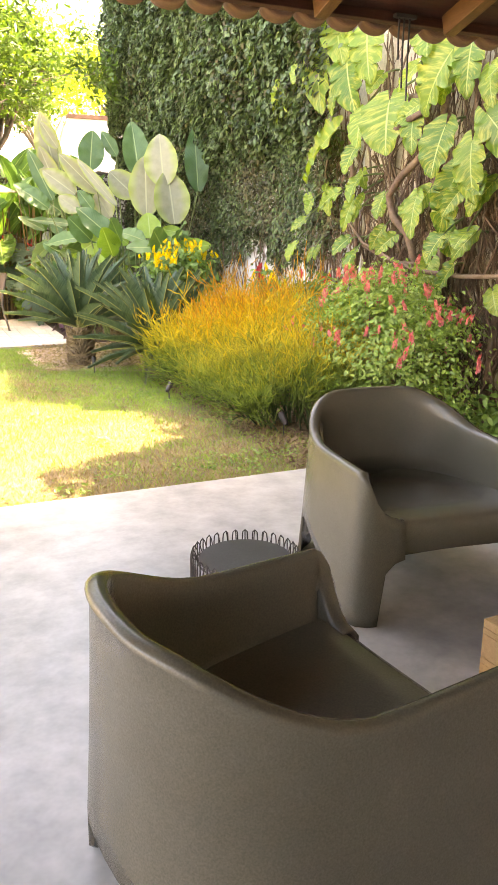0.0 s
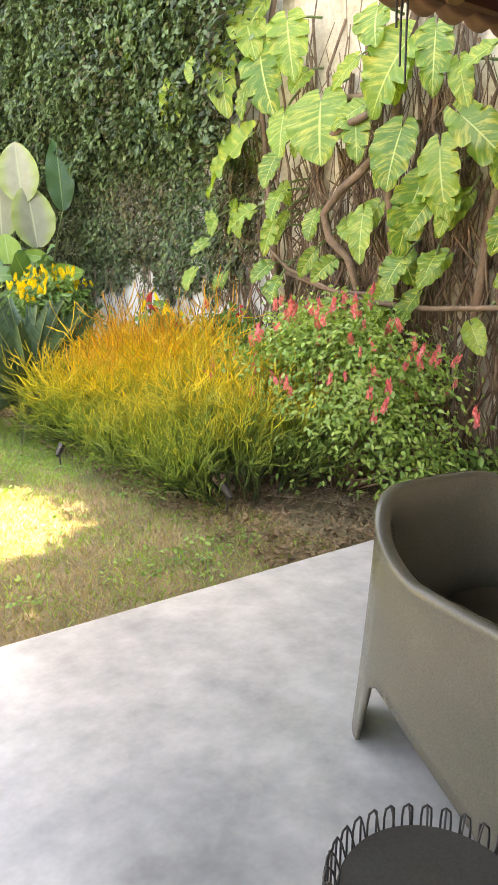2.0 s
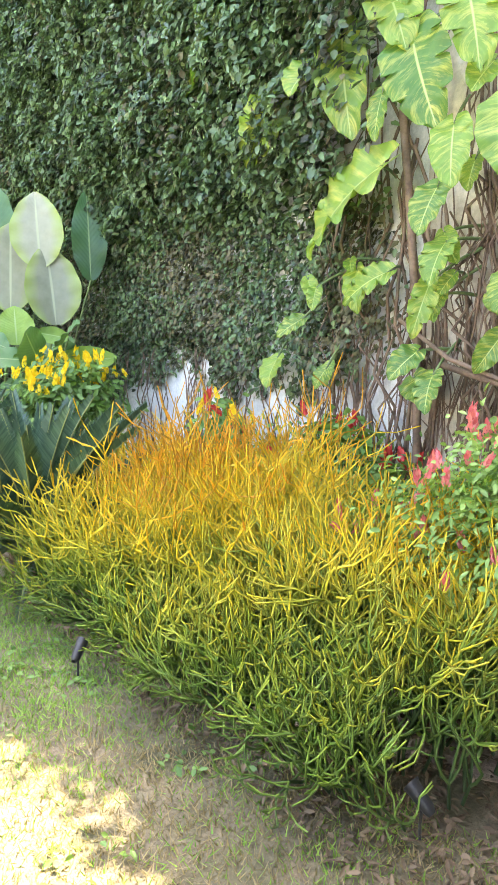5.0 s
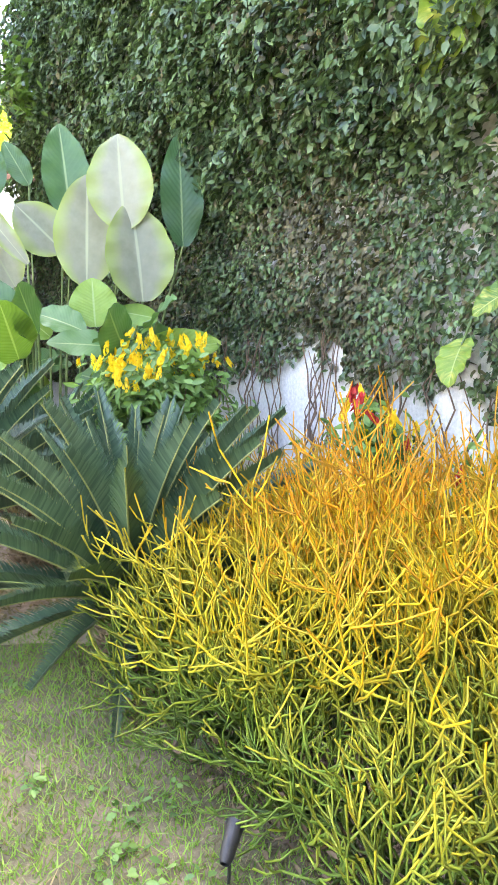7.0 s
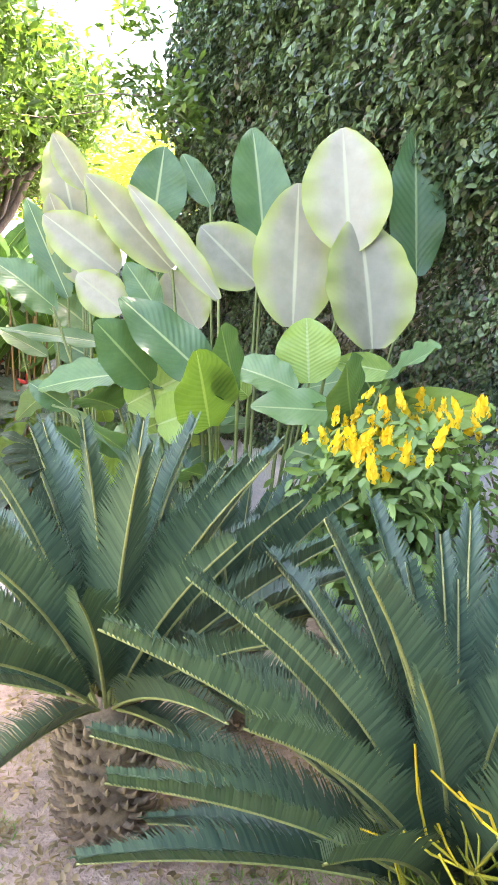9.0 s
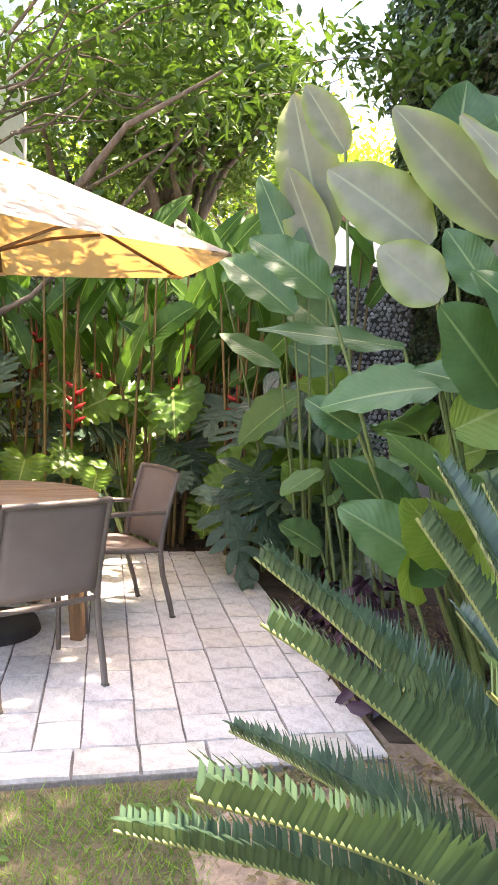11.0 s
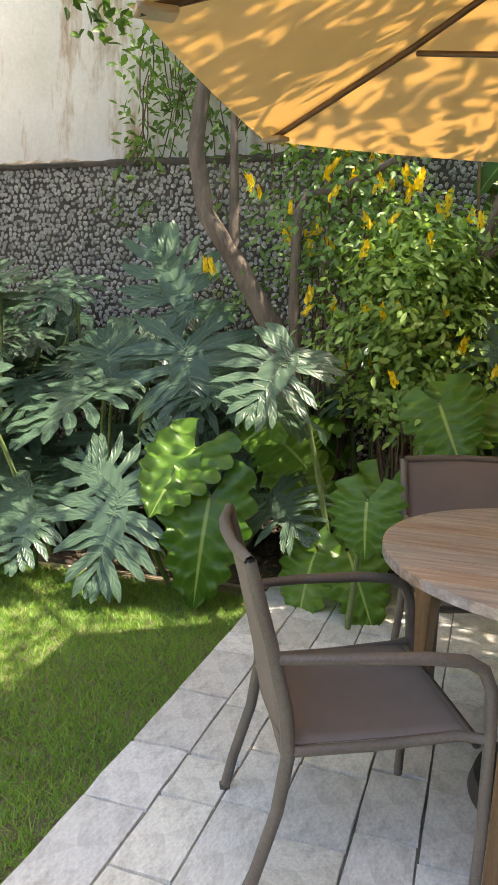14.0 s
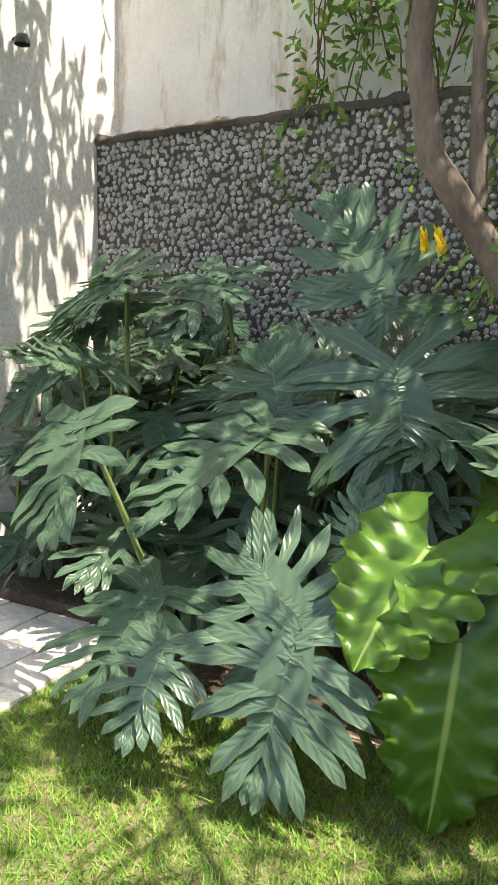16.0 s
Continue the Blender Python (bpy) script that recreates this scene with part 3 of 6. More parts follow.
# walls
slab_block("wall_east", (4.6, 3.6, -0.2), (4.85, 14.7, 5.45), M["white_wall"], 0, "tall white rendered garden wall under ivy")
slab_block("wall_east_old", (4.603, -4, -0.2), (4.85, 3.597, 5.2), M["old_wall"], 0, "weathered cream wall with peeling render")
slab_block("wall_east_patch", (4.585, 3.6, -0.2), (4.6, 5.9, 3.4), M["old_wall"], 0, "weathered cream render behind the vine roots")
slab_block("wall_north", (-3.62, 14.5, -0.2), (4.6, 14.72, 2.55), M["dark_wall"], 0, "dark pebble-faced boundary wall")
bm = bmesh.new()
for i in range(206):
    u = -3.61 + i * 0.04
    h = 2.585 + 0.05 * noise.noise(Vector((u * 3.1, 1, 0))) + 0.03 * noise.noise(Vector((u * 11, 4, 0)))
    o = 14.465 + 0.03 * noise.noise(Vector((u * 5, 7, 0)))
    lo = 2.53 + 0.025 * noise.noise(Vector((u * 6, 2, 5)))
    ring = [bm.verts.new(p) for p in ((u, o + 0.02, lo), (u, o, lo + 0.03), (u, o + 0.03, h), (u, 14.62, h + 0.01), (u, 14.73, 2.56))]
    if i:
        for a in range(4):
            bm.faces.new((last[a], ring[a], ring[a + 1], last[a + 1]))
    last = ring
tagged(put("wall_north_coping", from_bm("wall_north_coping", bm, M["dark_wall"], True), None, TURN), "uneven mossy dark wall coping", "", "", "structure")
slab_block("wall_neighbour", (-3.62, 14.74, -0.2), (0.7, 14.95, 5.2), M["stained_wall"], 0, "white neighbouring house wall with rain stains")
slab_block("wall_west", (-3.87, 8.0, -0.2), (-3.62, 14.95, 5.2), M["white_wall"], 0, "white rendered house wall in dappled sun")
slab_block("wall_house", (-11, -4.25, -0.2), (4.85, -4, 4.6), M["white_wall"], 0, "plain white house wall behind the terrace")
slab_block("wall_garden_side", (-11.25, -4, -0.2), (-11, 8.2, 2.6), M["white_wall"], 0, "plain white side wall of the terrace")
slab_block("wall_garden_return", (-11, 8.0, -0.2), (-3.87, 8.2, 2.6), M["white_wall"], 0, "plain white garden wall")

# pebbles set in the north wall
def pebble_bm():
    bm = bmesh.new()
    bmesh.ops.create_icosphere(bm, subdivisions=1, radius=1.0)
    return bm


rng = np.random.default_rng(3)
bm = pebble_bm()
pv = np.array([v.co[:] for v in bm.verts]); pf = np.array([[v.index for v in f.verts] for f in bm.faces]); bm.free()
cs = []
for u0, u1, z0, z1, step in ((-3.6, 0.6, 0.3, 2.53, 0.041), (0.6, 4.55, 0.2, 2.53, 0.055)):
    gu, gz = np.meshgrid(np.arange(u0, u1, step), np.arange(z0, z1, step * 0.9))
    gu = gu + (np.arange(gu.shape[0]) % 2)[:, None] * step * 0.5
    g = np.stack([gu.ravel(), np.full(gu.size, 14.5), gz.ravel(), np.full(gu.size, step)], 1)
    cs.append(g)
cs = np.concatenate(cs)
cs[:, 0] += rng.uniform(-0.014, 0.014, len(cs)); cs[:, 2] += rng.uniform(-0.014, 0.014, len(cs))
sc = cs[:, 3][:, None] * rng.uniform(0.32, 0.62, (len(cs), 3)) * np.array([[1, 0.55, 1]])
V = (pv[None] * sc[:, None, :] + cs[:, None, :3]).reshape(-1, 3)
F = (pf[None] + (np.arange(len(cs)) * len(pv))[:, None, None]).reshape(-1, 3)
tagged(put("pebble_facing", data_from("pebble_facing", V, F, M["pebble"], None, True), None, TURN), "grey river pebbles set in dark mortar on the wall", "pebbles", "", "stuff")

# roof over the terrace: dark boards, rafters, clay tiles along the eave
roof_tilt = pose(0, 0, 0, -16)
EAVE_V, EAVE_Z, ROOF_U = 3.5, 2.54, -2.4


def on_roof(u, back, up):
    """A place on the sloping roof: metres behind the eave and above its underside."""
    return (u, EAVE_V - back * math.cos(radians(16)) , EAVE_Z + back * math.sin(radians(16)) + up)


roof = thing("veranda_roof", TURN, "dark red-brown timber veranda roof with clay tiles", "roof", "", "structure")
rp = Matrix.Translation((0, EAVE_V, EAVE_Z)) @ pose(0, 0, 0, -16)
for i in range(40):
    b0 = 0.02 + i * 0.19
    part("board", box_bm((ROOF_U, -b0 - 0.185, 0.0), (4.58, -b0, 0.02), 0.004, rp), M["roof_wood"], roof)
for i in range(9):
    u0 = 4.35 - i * 0.8
    part("rafter", box_bm((u0 - 0.035, -7.4, -0.11), (u0 + 0.035, -0.06, -0.003), 0.006, rp), M["rafter"], roof)
part("eave_beam", box_bm((ROOF_U, -1.15, -0.24), (4.58, -1.03, -0.112), 0.008, rp), M["rafter"], roof)
part("fascia", box_bm((ROOF_U, -0.045, -0.06), (4.58, -0.012, -0.004), 0.004, rp), M["roof_wood"], roof)
bm = bmesh.new()
vs = []
for a in range(9):
    w = math.pi * a / 8
    for rr in (0.095, 0.08):
        for y in (0.12, -0.45):
            vs.append(bm.verts.new((rr * math.cos(w), y, rr * math.sin(w) * 0.8)))
for a in range(8):
    i, j = a * 4, a * 4 + 4
    for q in ((0, 1), (3, 2), (2, 0), (1, 3)):
        bm.faces.new((vs[i + q[0]], vs[i + q[1]], vs[j + q[1]], vs[j + q[0]]))
for i in (0, 32):
    bm.faces.new((vs[i], vs[i + 1], vs[i + 3], vs[i + 2]))
tile_me = from_bm("clay_tile", bm, M["clay"], True)
for i in range(35):
    put("clay_tile", tile_me, roof, rp @ pose(4.48 - i * 0.198, 0, 0.022))
    put("channel_tile", tile_me, roof, rp @ Matrix.Translation((4.38 - i * 0.198, 0.106, 0.02)) @ Matrix.Diagonal((1, 0.22, -0.85, 1)))
slab_block("ceiling_cover", (ROOF_U, -4.3, 4.75), (4.85, -3.9, 4.8), M["roof_wood"], 0, "roof ridge board")
bm = box_bm((ROOF_U, -8.0, 0.024), (4.58, -0.3, 0.06), 0, rp)
tagged(put("ceiling", from_bm("ceiling", bm, M["roof_wood"]), None, TURN), "dark roof deck above the boards", "ceiling", "", "structure")

# hanging lamp cord irons under the eave
hang = thing("hanging_hook", at(3.26, 3.42, 2.53), "thin black iron hanging rods under the eave", "hanger")
for dx, ln in ((-0.03, 0.22), (0.0, 0.36), (0.035, 0.42)):
    tube("rod", [(dx, 0, 0), (dx, 0.002, -ln * 0.5), (dx + 0.003, 0, -ln)], 0.005, M["black_metal"], hang, 6)
part("bracket", box_bm((-0.06, -0.02, -0.02), (0.07, 0.02, 0.0), 0.004), M["black_metal"], hang)


# ---- terrace furniture ----
def smooth(a, b, x):
    t = min(1.0, max(0.0, (x - a) / (b - a)))
    return t * t * (3 - 2 * t)


def tub_chair(m, label, FR):
    """A one-piece moulded tub armchair; the sitter looks along +y."""
    th = thing("armchair", m, label, "armchair", "moulded armchairs")
    A, B, YC = 0.39, 0.44, 0.0
    path = [(-A + 0.17, FR + 0.006), (-A + 0.13, FR + 0.007), (-A + 0.092, FR + 0.007), (-A + 0.06, FR + 0.007), (-A + 0.034, FR + 0.005), (-A + 0.012, FR - 0.005)]
    front_top, front_bot = (0.388, 0.396, 0.420, 0.468, 0.528, 0.560), (0.245, 0.235, 0.20, 0.0, 0.0, 0.0)
    path += [(-A, FR - 0.03 - (FR - 0.03 - YC) * i / 12) for i in range(13)]
    for i in range(1, 30):
        w = math.pi * i / 30
        cx, sx = math.cos(w), math.sin(w)
        path.append((-A * math.copysign(abs(cx) ** 0.76, cx), YC - B * abs(sx) ** 0.76))
    path += [(-x, y) for x, y in reversed(path[:19])]
    pts = np.array(path)
    n = len(pts)
    tan = np.gradient(pts, axis=0); tan /= np.linalg.norm(tan, axis=1)[:, None]
    nor = np.stack([tan[:, 1], -tan[:, 0]], 1)            # outwards
    if nor[n // 2][1] > 0:
        nor = -nor
    arc = np.concatenate([[0], np.cumsum(np.linalg.norm(np.diff(pts, axis=0), axis=1))])
    arc = np.minimum(arc, arc[-1] - arc)
    mid = arc.max()
    top = [0.572 + 0.15 * smooth(FR + 0.2, FR + 0.68, a) for a in arc]
    top[:6], top[-6:] = front_top, front_top[::-1]

    def bottom(a):
        a -= FR - 0.25
        side = smooth(0.135, 0.20, a) * (1 - smooth(0.62, 0.68, a))
        rear = smooth(0.83, 0.92, a)
        hump = 0.03 + 0.20 * min(1, max(0, (a - 0.10) / 0.46))
        return max(side * hump, rear * 0.21)

    bot = [bottom(a) for a in arc]
    bot[:6], bot[-6:] = front_bot, front_bot[::-1]
    rows, V, F, U = 9, [], [], []
    for i in range(n):
        for k in range(rows + 1):
            z = bot[i] + (top[i] - 0.02 - bot[i]) * k / rows
            off = 0.045 * (1 - z / 0.71) ** 1.3 - 0.004
            V.append((*(pts[i] + nor[i] * off), z))
        for k, (o, dz) in enumerate(((0.004, -0.008), (-0.004, 0.0), (-0.018, 0.004), (-0.034, 0.0), (-0.044, -0.012))):
            V.append((*(pts[i] + nor[i] * o), top[i] + dz))
        for k in range(1, 6):
            q = k / 5
            z = top[i] - 0.012 + (0.355 - top[i]) * q
            V.append((*(pts[i] + nor[i] * (-0.046 - 0.035 * q ** 2)), z))
    per = len(V) // n
    for i in range(n - 1):
        for k in range(per - 1):
            a = i * per + k
            F.append((a, a + per, a + per + 1, a + 1))
    ob = put("shell", data_from("shell", np.array(V), np.array(F), M["black_plastic"], None, True), th)
    sol = ob.modifiers.new("thickness", "SOLIDIFY")
    sol.thickness, sol.offset = 0.012, -1.0
    # seat with a rolled front
    V, F = [], []
    cols = 12
    lines = []
    for y, z in ((0.345, 0.235), (0.362, 0.25), (0.370, 0.335), (0.360, 0.372), (0.335, 0.385)):
        lines.append((A - 0.075, y + FR - 0.36, z))
    for y in np.linspace(0.22, YC - B + 0.07, 12):
        half = A - 0.078 if y > YC else max(0.05, (A - 0.078) * (1 - min(1, abs((y - YC) / (B - 0.06))) ** 2.4) ** 0.42)
        lines.append((half, y, 0.385 - 0.05 * smooth(0.3, -0.3, y)))
    for h, y, z in lines:
        for j in range(cols + 1):
            s = -1 + 2 * j / cols
            arch = 0.03 * (1 - s ** 2) if z < 0.30 else 0.0
            V.append((s * h, y, z + 0.018 * s ** 4 - 0.006 + arch * 0.6))
    for i in range(len(lines) - 1):
        for j in range(cols):
            a = i * (cols + 1) + j
            F.append((a, a + 1, a + cols + 2, a + cols + 1))
    put("seat", data_from("seat", np.array(V), np.array(F), M["black_plastic"], None, True), th)
    return th


tub_chair(at(1.445, 0.91, 0, -82) @ Matrix.Translation((-0.05, 0, 0)) @ Matrix.Diagonal((0.87, 1, 1, 1)), "dark grey moulded plastic tub armchair near the wire table", 0.30)
tub_chair(at(2.54, 2.12, 0, 174), "dark grey moulded plastic tub armchair beside the garden edge", 0.35)

# wire side table
wire = thing("side_table", at(1.61, 1.68), "black wire side table with a round steel top", "side table")
bm = bmesh.new()
bmesh.ops.create_cone(bm, cap_ends=True, segments=64, radius1=0.146, radius2=0.146, depth=0.006)
bmesh.ops.translate(bm, vec=(0, 0, 0.405), verts=bm.verts)
part("tabletop", bm, M["table_plate"], wire)
for z, r in ((0.012, 0.172), (0.398, 0.149)):
    ring = [(r * math.cos(a), r * math.sin(a), z) for a in np.linspace(0, 2 * math.pi, 49)]
    tube("ring", ring, 0.003, M["black_metal"], wire, 6)
bm = bmesh.new()
NW = 32
loop = [(0.172, -0.009, 0.012), (0.172, -0.009, 0.20), (0.172, -0.009, 0.405), (0.170, -0.0075, 0.425), (0.166, 0.0, 0.434), (0.170, 0.0075, 0.425), (0.172, 0.009, 0.405), (0.172, 0.009, 0.20), (0.172, 0.009, 0.012)]
hook = [(0.166, 0.0, 0.433), (0.158, 0.0, 0.425), (0.150, 0.0, 0.400)]
V, F, U = join_arrays([tube_arrays(loop, 0.0022, 5), tube_arrays(hook, 0.002, 5)])
wire_me = data_from("wire_loop", V, F, M["black_metal"], U, True)
for i in range(NW):
    put("wire_loop", wire_me, wire, pose(0, 0, 0, 0, 0, 360 * i / NW))
bm = bmesh.new()
bmesh.ops.create_cone(bm, cap_ends=True, segments=32, radius1=0.07, radius2=0.068, depth=0.012)
bmesh.ops.translate(bm, vec=(0, 0, 0.018), verts=bm.verts)
part("foot_disc", bm, M["black_metal"], wire)

# pallet coffee table
pal = thing("pallet_table", at(2.85, 0.49, 0, 4), "low coffee table of raw pine pallets", "coffee table")
for lev in (0.0, 0.145):
    for y in (0.02, 0.36, 0.70):
        part("bottom_board", box_bm((-0.6, y, lev + 0.0), (0.6, y + 0.1, lev + 0.02), 0.003), M["pine"], pal)
        for x in (-0.6, -0.07, 0.46):
            part("block", box_bm((x, y, lev + 0.0205), (x + 0.14, y + 0.1, lev + 0.098), 0.004), M["pine"], pal)
    for x in (-0.6, -0.07, 0.46):
        part("stringer", box_bm((x, 0.02, lev + 0.0985), (x + 0.14, 0.8, lev + 0.118), 0.003), M["pine"], pal)
    for i in range(6):
        part("deck_board", box_bm((-0.6, 0.02 + i * 0.136, lev + 0.1185), (0.6, 0.12 + i * 0.136, lev + 0.1445), 0.003), M["pine"], pal)


# ---- patio furniture ----
def sling_chair(m, label):
    th = thing("patio_chair", m, label, "chair", "chairs round the patio table")
    for s in (-1, 1):
        x, xf = 0.243 * s, 0.275 * s
        back = [(x, -0.285, 0.0), (x, -0.262, 0.10), (x, -0.215, 0.26), (x, -0.195, 0.40), (x, -0.205, 0.50), (x, -0.245, 0.66), (x, -0.295, 0.835), (x, -0.298, 0.85)]
        tube("rear_leg", back, [0.015, 0.0155, 0.016, 0.017, 0.017, 0.016, 0.015, 0.0145], M["taupe_metal"], th, 10)
        arm = [(xf, 0.255, 0.0), (xf, 0.262, 0.2), (xf, 0.262, 0.45), (xf, 0.255, 0.56), (xf, 0.235, 0.605), (xf, 0.195, 0.628), (xf * 0.99, 0.10, 0.636), (xf * 0.96, -0.08, 0.632), (x, -0.232, 0.625)]
        tube("front_leg_and_arm", arm, [0.0135, 0.014, 0.0145, 0.015, 0.016, 0.016, 0.0155, 0.0145, 0.013], M["taupe_metal"], th, 10)
        tube("seat_rail", [(x, -0.20, 0.405), (x * 1.01, 0.0, 0.415), (x * 1.02, 0.2, 0.435), (xf, 0.262, 0.437)], 0.013, M["taupe_metal"], th, 8)
        part("foot_cap", box_bm((x - 0.015, -0.30, 0.0), (x + 0.015, -0.27, 0.012), 0.004), M["black_plastic"], th)
    tube("rear_stretcher", [(-0.243, -0.196, 0.385), (0, -0.194, 0.382), (0.243, -0.196, 0.385)], 0.014, M["taupe_metal"], th, 8)
    tube("front_stretcher", [(-0.27, 0.235, 0.425), (0, 0.235, 0.42), (0.27, 0.235, 0.425)], 0.012, M["taupe_metal"], th, 8)
    tube("top_bar", [(-0.243, -0.298, 0.848), (-0.12, -0.322, 0.850), (0, -0.330, 0.851), (0.12, -0.322, 0.850), (0.243, -0.298, 0.848)], 0.014, M["taupe_metal"], th, 8)

    def cloth(name, fn, nu=10, nv=10):
        V = [fn(-1 + 2 * i / nu, j / nv) for j in range(nv + 1) for i in range(nu + 1)]
        F = [(j * (nu + 1) + i, j * (nu + 1) + i + 1, (j + 1) * (nu + 1) + i + 1, (j + 1) * (nu + 1) + i) for j in range(nv) for i in range(nu)]
        ob = put(name, data_from(name, np.array(V), np.array(F), M["sling"], None, True), th)
        md = ob.modifiers.new("thickness", "SOLIDIFY")
        md.thickness, md.offset = 0.004, 0.0

    cloth("seat_sling", lambda s, t: (0.236 * s, -0.19 + 0.445 * t, 0.418 + 0.022 * t - 0.014 * (1 - s * s) * math.sin(math.pi * t) - (0.02 * smooth(0.93, 1, t))))
    cloth("back_sling", lambda s, t: (0.236 * s, -0.202 - 0.10 * t ** 1.2 - 0.022 * (1 - s * s), 0.425 + 0.425 * t))
    return th


ch = sling_chair(at(1.16, 10.775, 0, 29), "taupe aluminium patio chair with woven sling, pulled up to the table")
copy_thing(ch, at(1.54, 11.71, 0, 112))
copy_thing(ch, at(0.60, 12.06, 0, -157))
copy_thing(ch, at(0.275, 11.06, 0, -65))

table = thing("patio_table", at(0.88, 11.47), "round weathered teak patio table with slatted top", "table")
TR = 0.585
for i in range(12):
    x0 = -TR + i * 2 * TR / 12
    y0, y1 = x0 + 0.0015, x0 + 2 * TR / 12 - 0.0015
    bm = bmesh.new()
    ring = []
    for k in range(9):
        y = y0 + (y1 - y0) * k / 8
        ring.append((math.sqrt(max(0.0, TR * TR - y * y)), y))
    ring += [(-x, y) for x, y in reversed(ring)]
    if i == 0 or i == 11:
        ring = [q for j, q in enumerate(ring) if j == 0 or (abs(q[0] - ring[j - 1][0]) + abs(q[1] - ring[j - 1][1])) > 1e-4]
    f = bm.faces.new([bm.verts.new((x, y, 0.712)) for x, y in ring])
    ex = bmesh.ops.extrude_face_region(bm, geom=[f])
    bmesh.ops.translate(bm, vec=(0, 0, 0.028), verts=[g for g in ex["geom"] if isinstance(g, bmesh.types.BMVert)])
    part("plank", bm, M["teak_top"], table)
for k in range(4):
    w = radians(-22 + 90 * k)
    turn = pose(0, 0, 0, 0, 0, -22 + 90 * k)
    bm = bmesh.new()
    box(bm, (0.445, -0.034, 0.0), (0.51, 0.034, 0.70), 0.008)
    for v in bm.verts:
        v.co.x += 0.05 * (1 - v.co.z / 0.70)
    bmesh.ops.transform(bm, matrix=turn, verts=bm.verts)
    part("leg", bm, M["teak_leg"], table)
    bm = box_bm((-0.31, 0.325, 0.635), (0.31, 0.35, 0.7095), 0.004, pose(0, 0, 0, 0, 0, -22 + 45 + 90 * k))
    part("apron", bm, M["teak_leg"], table)
bm = box_bm((-0.5, -0.035, 0.68), (0.5, 0.035, 0.7105), 0.004)
part("cross_brace", bm, M["teak_leg"], table)

# umbrella in the middle of the table
um = thing("patio_umbrella", at(0.88, 11.47), "open cream canvas market umbrella on a dark wooden pole", "umbrella")
tube("pole", [(0, 0, 0.06), (0, 0, 0.9), (0, 0, 1.6), (0, 0, 2.56)], 0.019, M["brown_pole"], um, 14)
tube("pole_sleeve", [(0, 0, 0.66), (0, 0, 0.86), (0, 0, 0.97)], [0.027, 0.027, 0.025], M["brown_pole"], um, 14)
tube("collar", [(0, 0, 0.965), (0, 0, 0.99)], [0.034, 0.034], M["taupe_metal"], um, 14)
tube("brass_ferrule", [(0, 0, 1.86), (0, 0, 1.95)], [0.021, 0.021], M["rafter"], um, 14)
tube("runner_hub", [(0, 0, 1.985), (0, 0, 2.0), (0, 0, 2.03), (0, 0, 2.06), (0, 0, 2.075)], [0.03, 0.048, 0.052, 0.05, 0.03], M["brown_pole"], um, 14)
tube("top_hub", [(0, 0, 2.43), (0, 0, 2.48), (0, 0, 2.515)], [0.04, 0.05, 0.03], M["brown_pole"], um, 14)
tube("finial", [(0, 0, 2.545), (0, 0, 2.565), (0, 0, 2.60), (0, 0, 2.63)], [0.022, 0.03, 0.022, 0.006], M["brown_pole"], um, 12)
UR, UZ, UT = 1.32, 2.02, 2.515
TILT = Matrix.Translation((0, 0, 2.3)) @ pose(0, 0, 0, 2.6) @ pose(0, 0, 0, 0, 0, 5) @ Matrix.Translation((0, 0, -2.3))
for k in range(6):
    w = radians(30 + 60 * k)
    cx, sx = math.cos(w), math.sin(w)
    rib = tube("rib", [(0.04 * cx, 0.04 * sx, UT - 0.035), (0.7 * cx, 0.7 * sx, UT - 0.035 - (UT - UZ) * 0.7 / UR), (1.30 * cx, 1.30 * sx, UZ - 0.008)], 0.011, M["brown_pole"], um, 8)
    rib.matrix_basis = TILT
    strut = tube("strut", [(0.045 * cx, 0.045 * sx, 2.03), (0.36 * cx, 0.36 * sx, 2.03 + 0.105), (0.68 * cx, 0.68 * sx, UT - 0.06 - (UT - UZ) * 0.68 / UR)], 0.009, M["brown_pole"], um, 8)
    strut.matrix_basis = TILT
    part("pocket", box_bm((1.22, -0.03, UZ - 0.014), (1.31, 0.03, UZ + 0.004), 0.006, TILT @ pose(0, 0, 0, 0, 0, 30 + 60 * k)), M["canvas"], um)


def canopy(name, r0, r1, z0, z1, n=10, m=10, scallop=0.0):
    V, F, U = [], [], []
    for k in range(6):
        a0, a1 = radians(30 + 60 * k), radians(90 + 60 * k)
        for i in range(n + 1):
            t = i / n
            r = r0 + (r1 - r0) * t
            for j in range(m + 1):
                q = j / m
                x = r * ((1 - q) * math.cos(a0) + q * math.cos(a1))
                y = r * ((1 - q) * math.sin(a0) + q * math.sin(a1))
                z = z0 + (z1 - z0) * t - 0.03 * t * 4 * q * (1 - q) * (0.4 + 0.6 * math.sin(math.pi * t)) + scallop * math.sin(q * math.pi * 6) * t
                V.append((x, y, z)); U.append((q, t))
    per = (n + 1) * (m + 1)
    for k in range(6):
        for i in range(n):
            for j in range(m):
                a = k * per + i * (m + 1) + j
                F.append((a, a + m + 1, a + m + 2, a + 1))
    return put(name, data_from(name, np.array(V), np.array(F), M["canvas"], np.array(U)), um, TILT)


canopy("canopy", 0.16, UR, UT - (UT - UZ) * 0.16 / UR + 0.02, UZ)
canopy("vent_cap", 0.03, 0.25, 2.54, 2.455, 4, 12, 0.014)

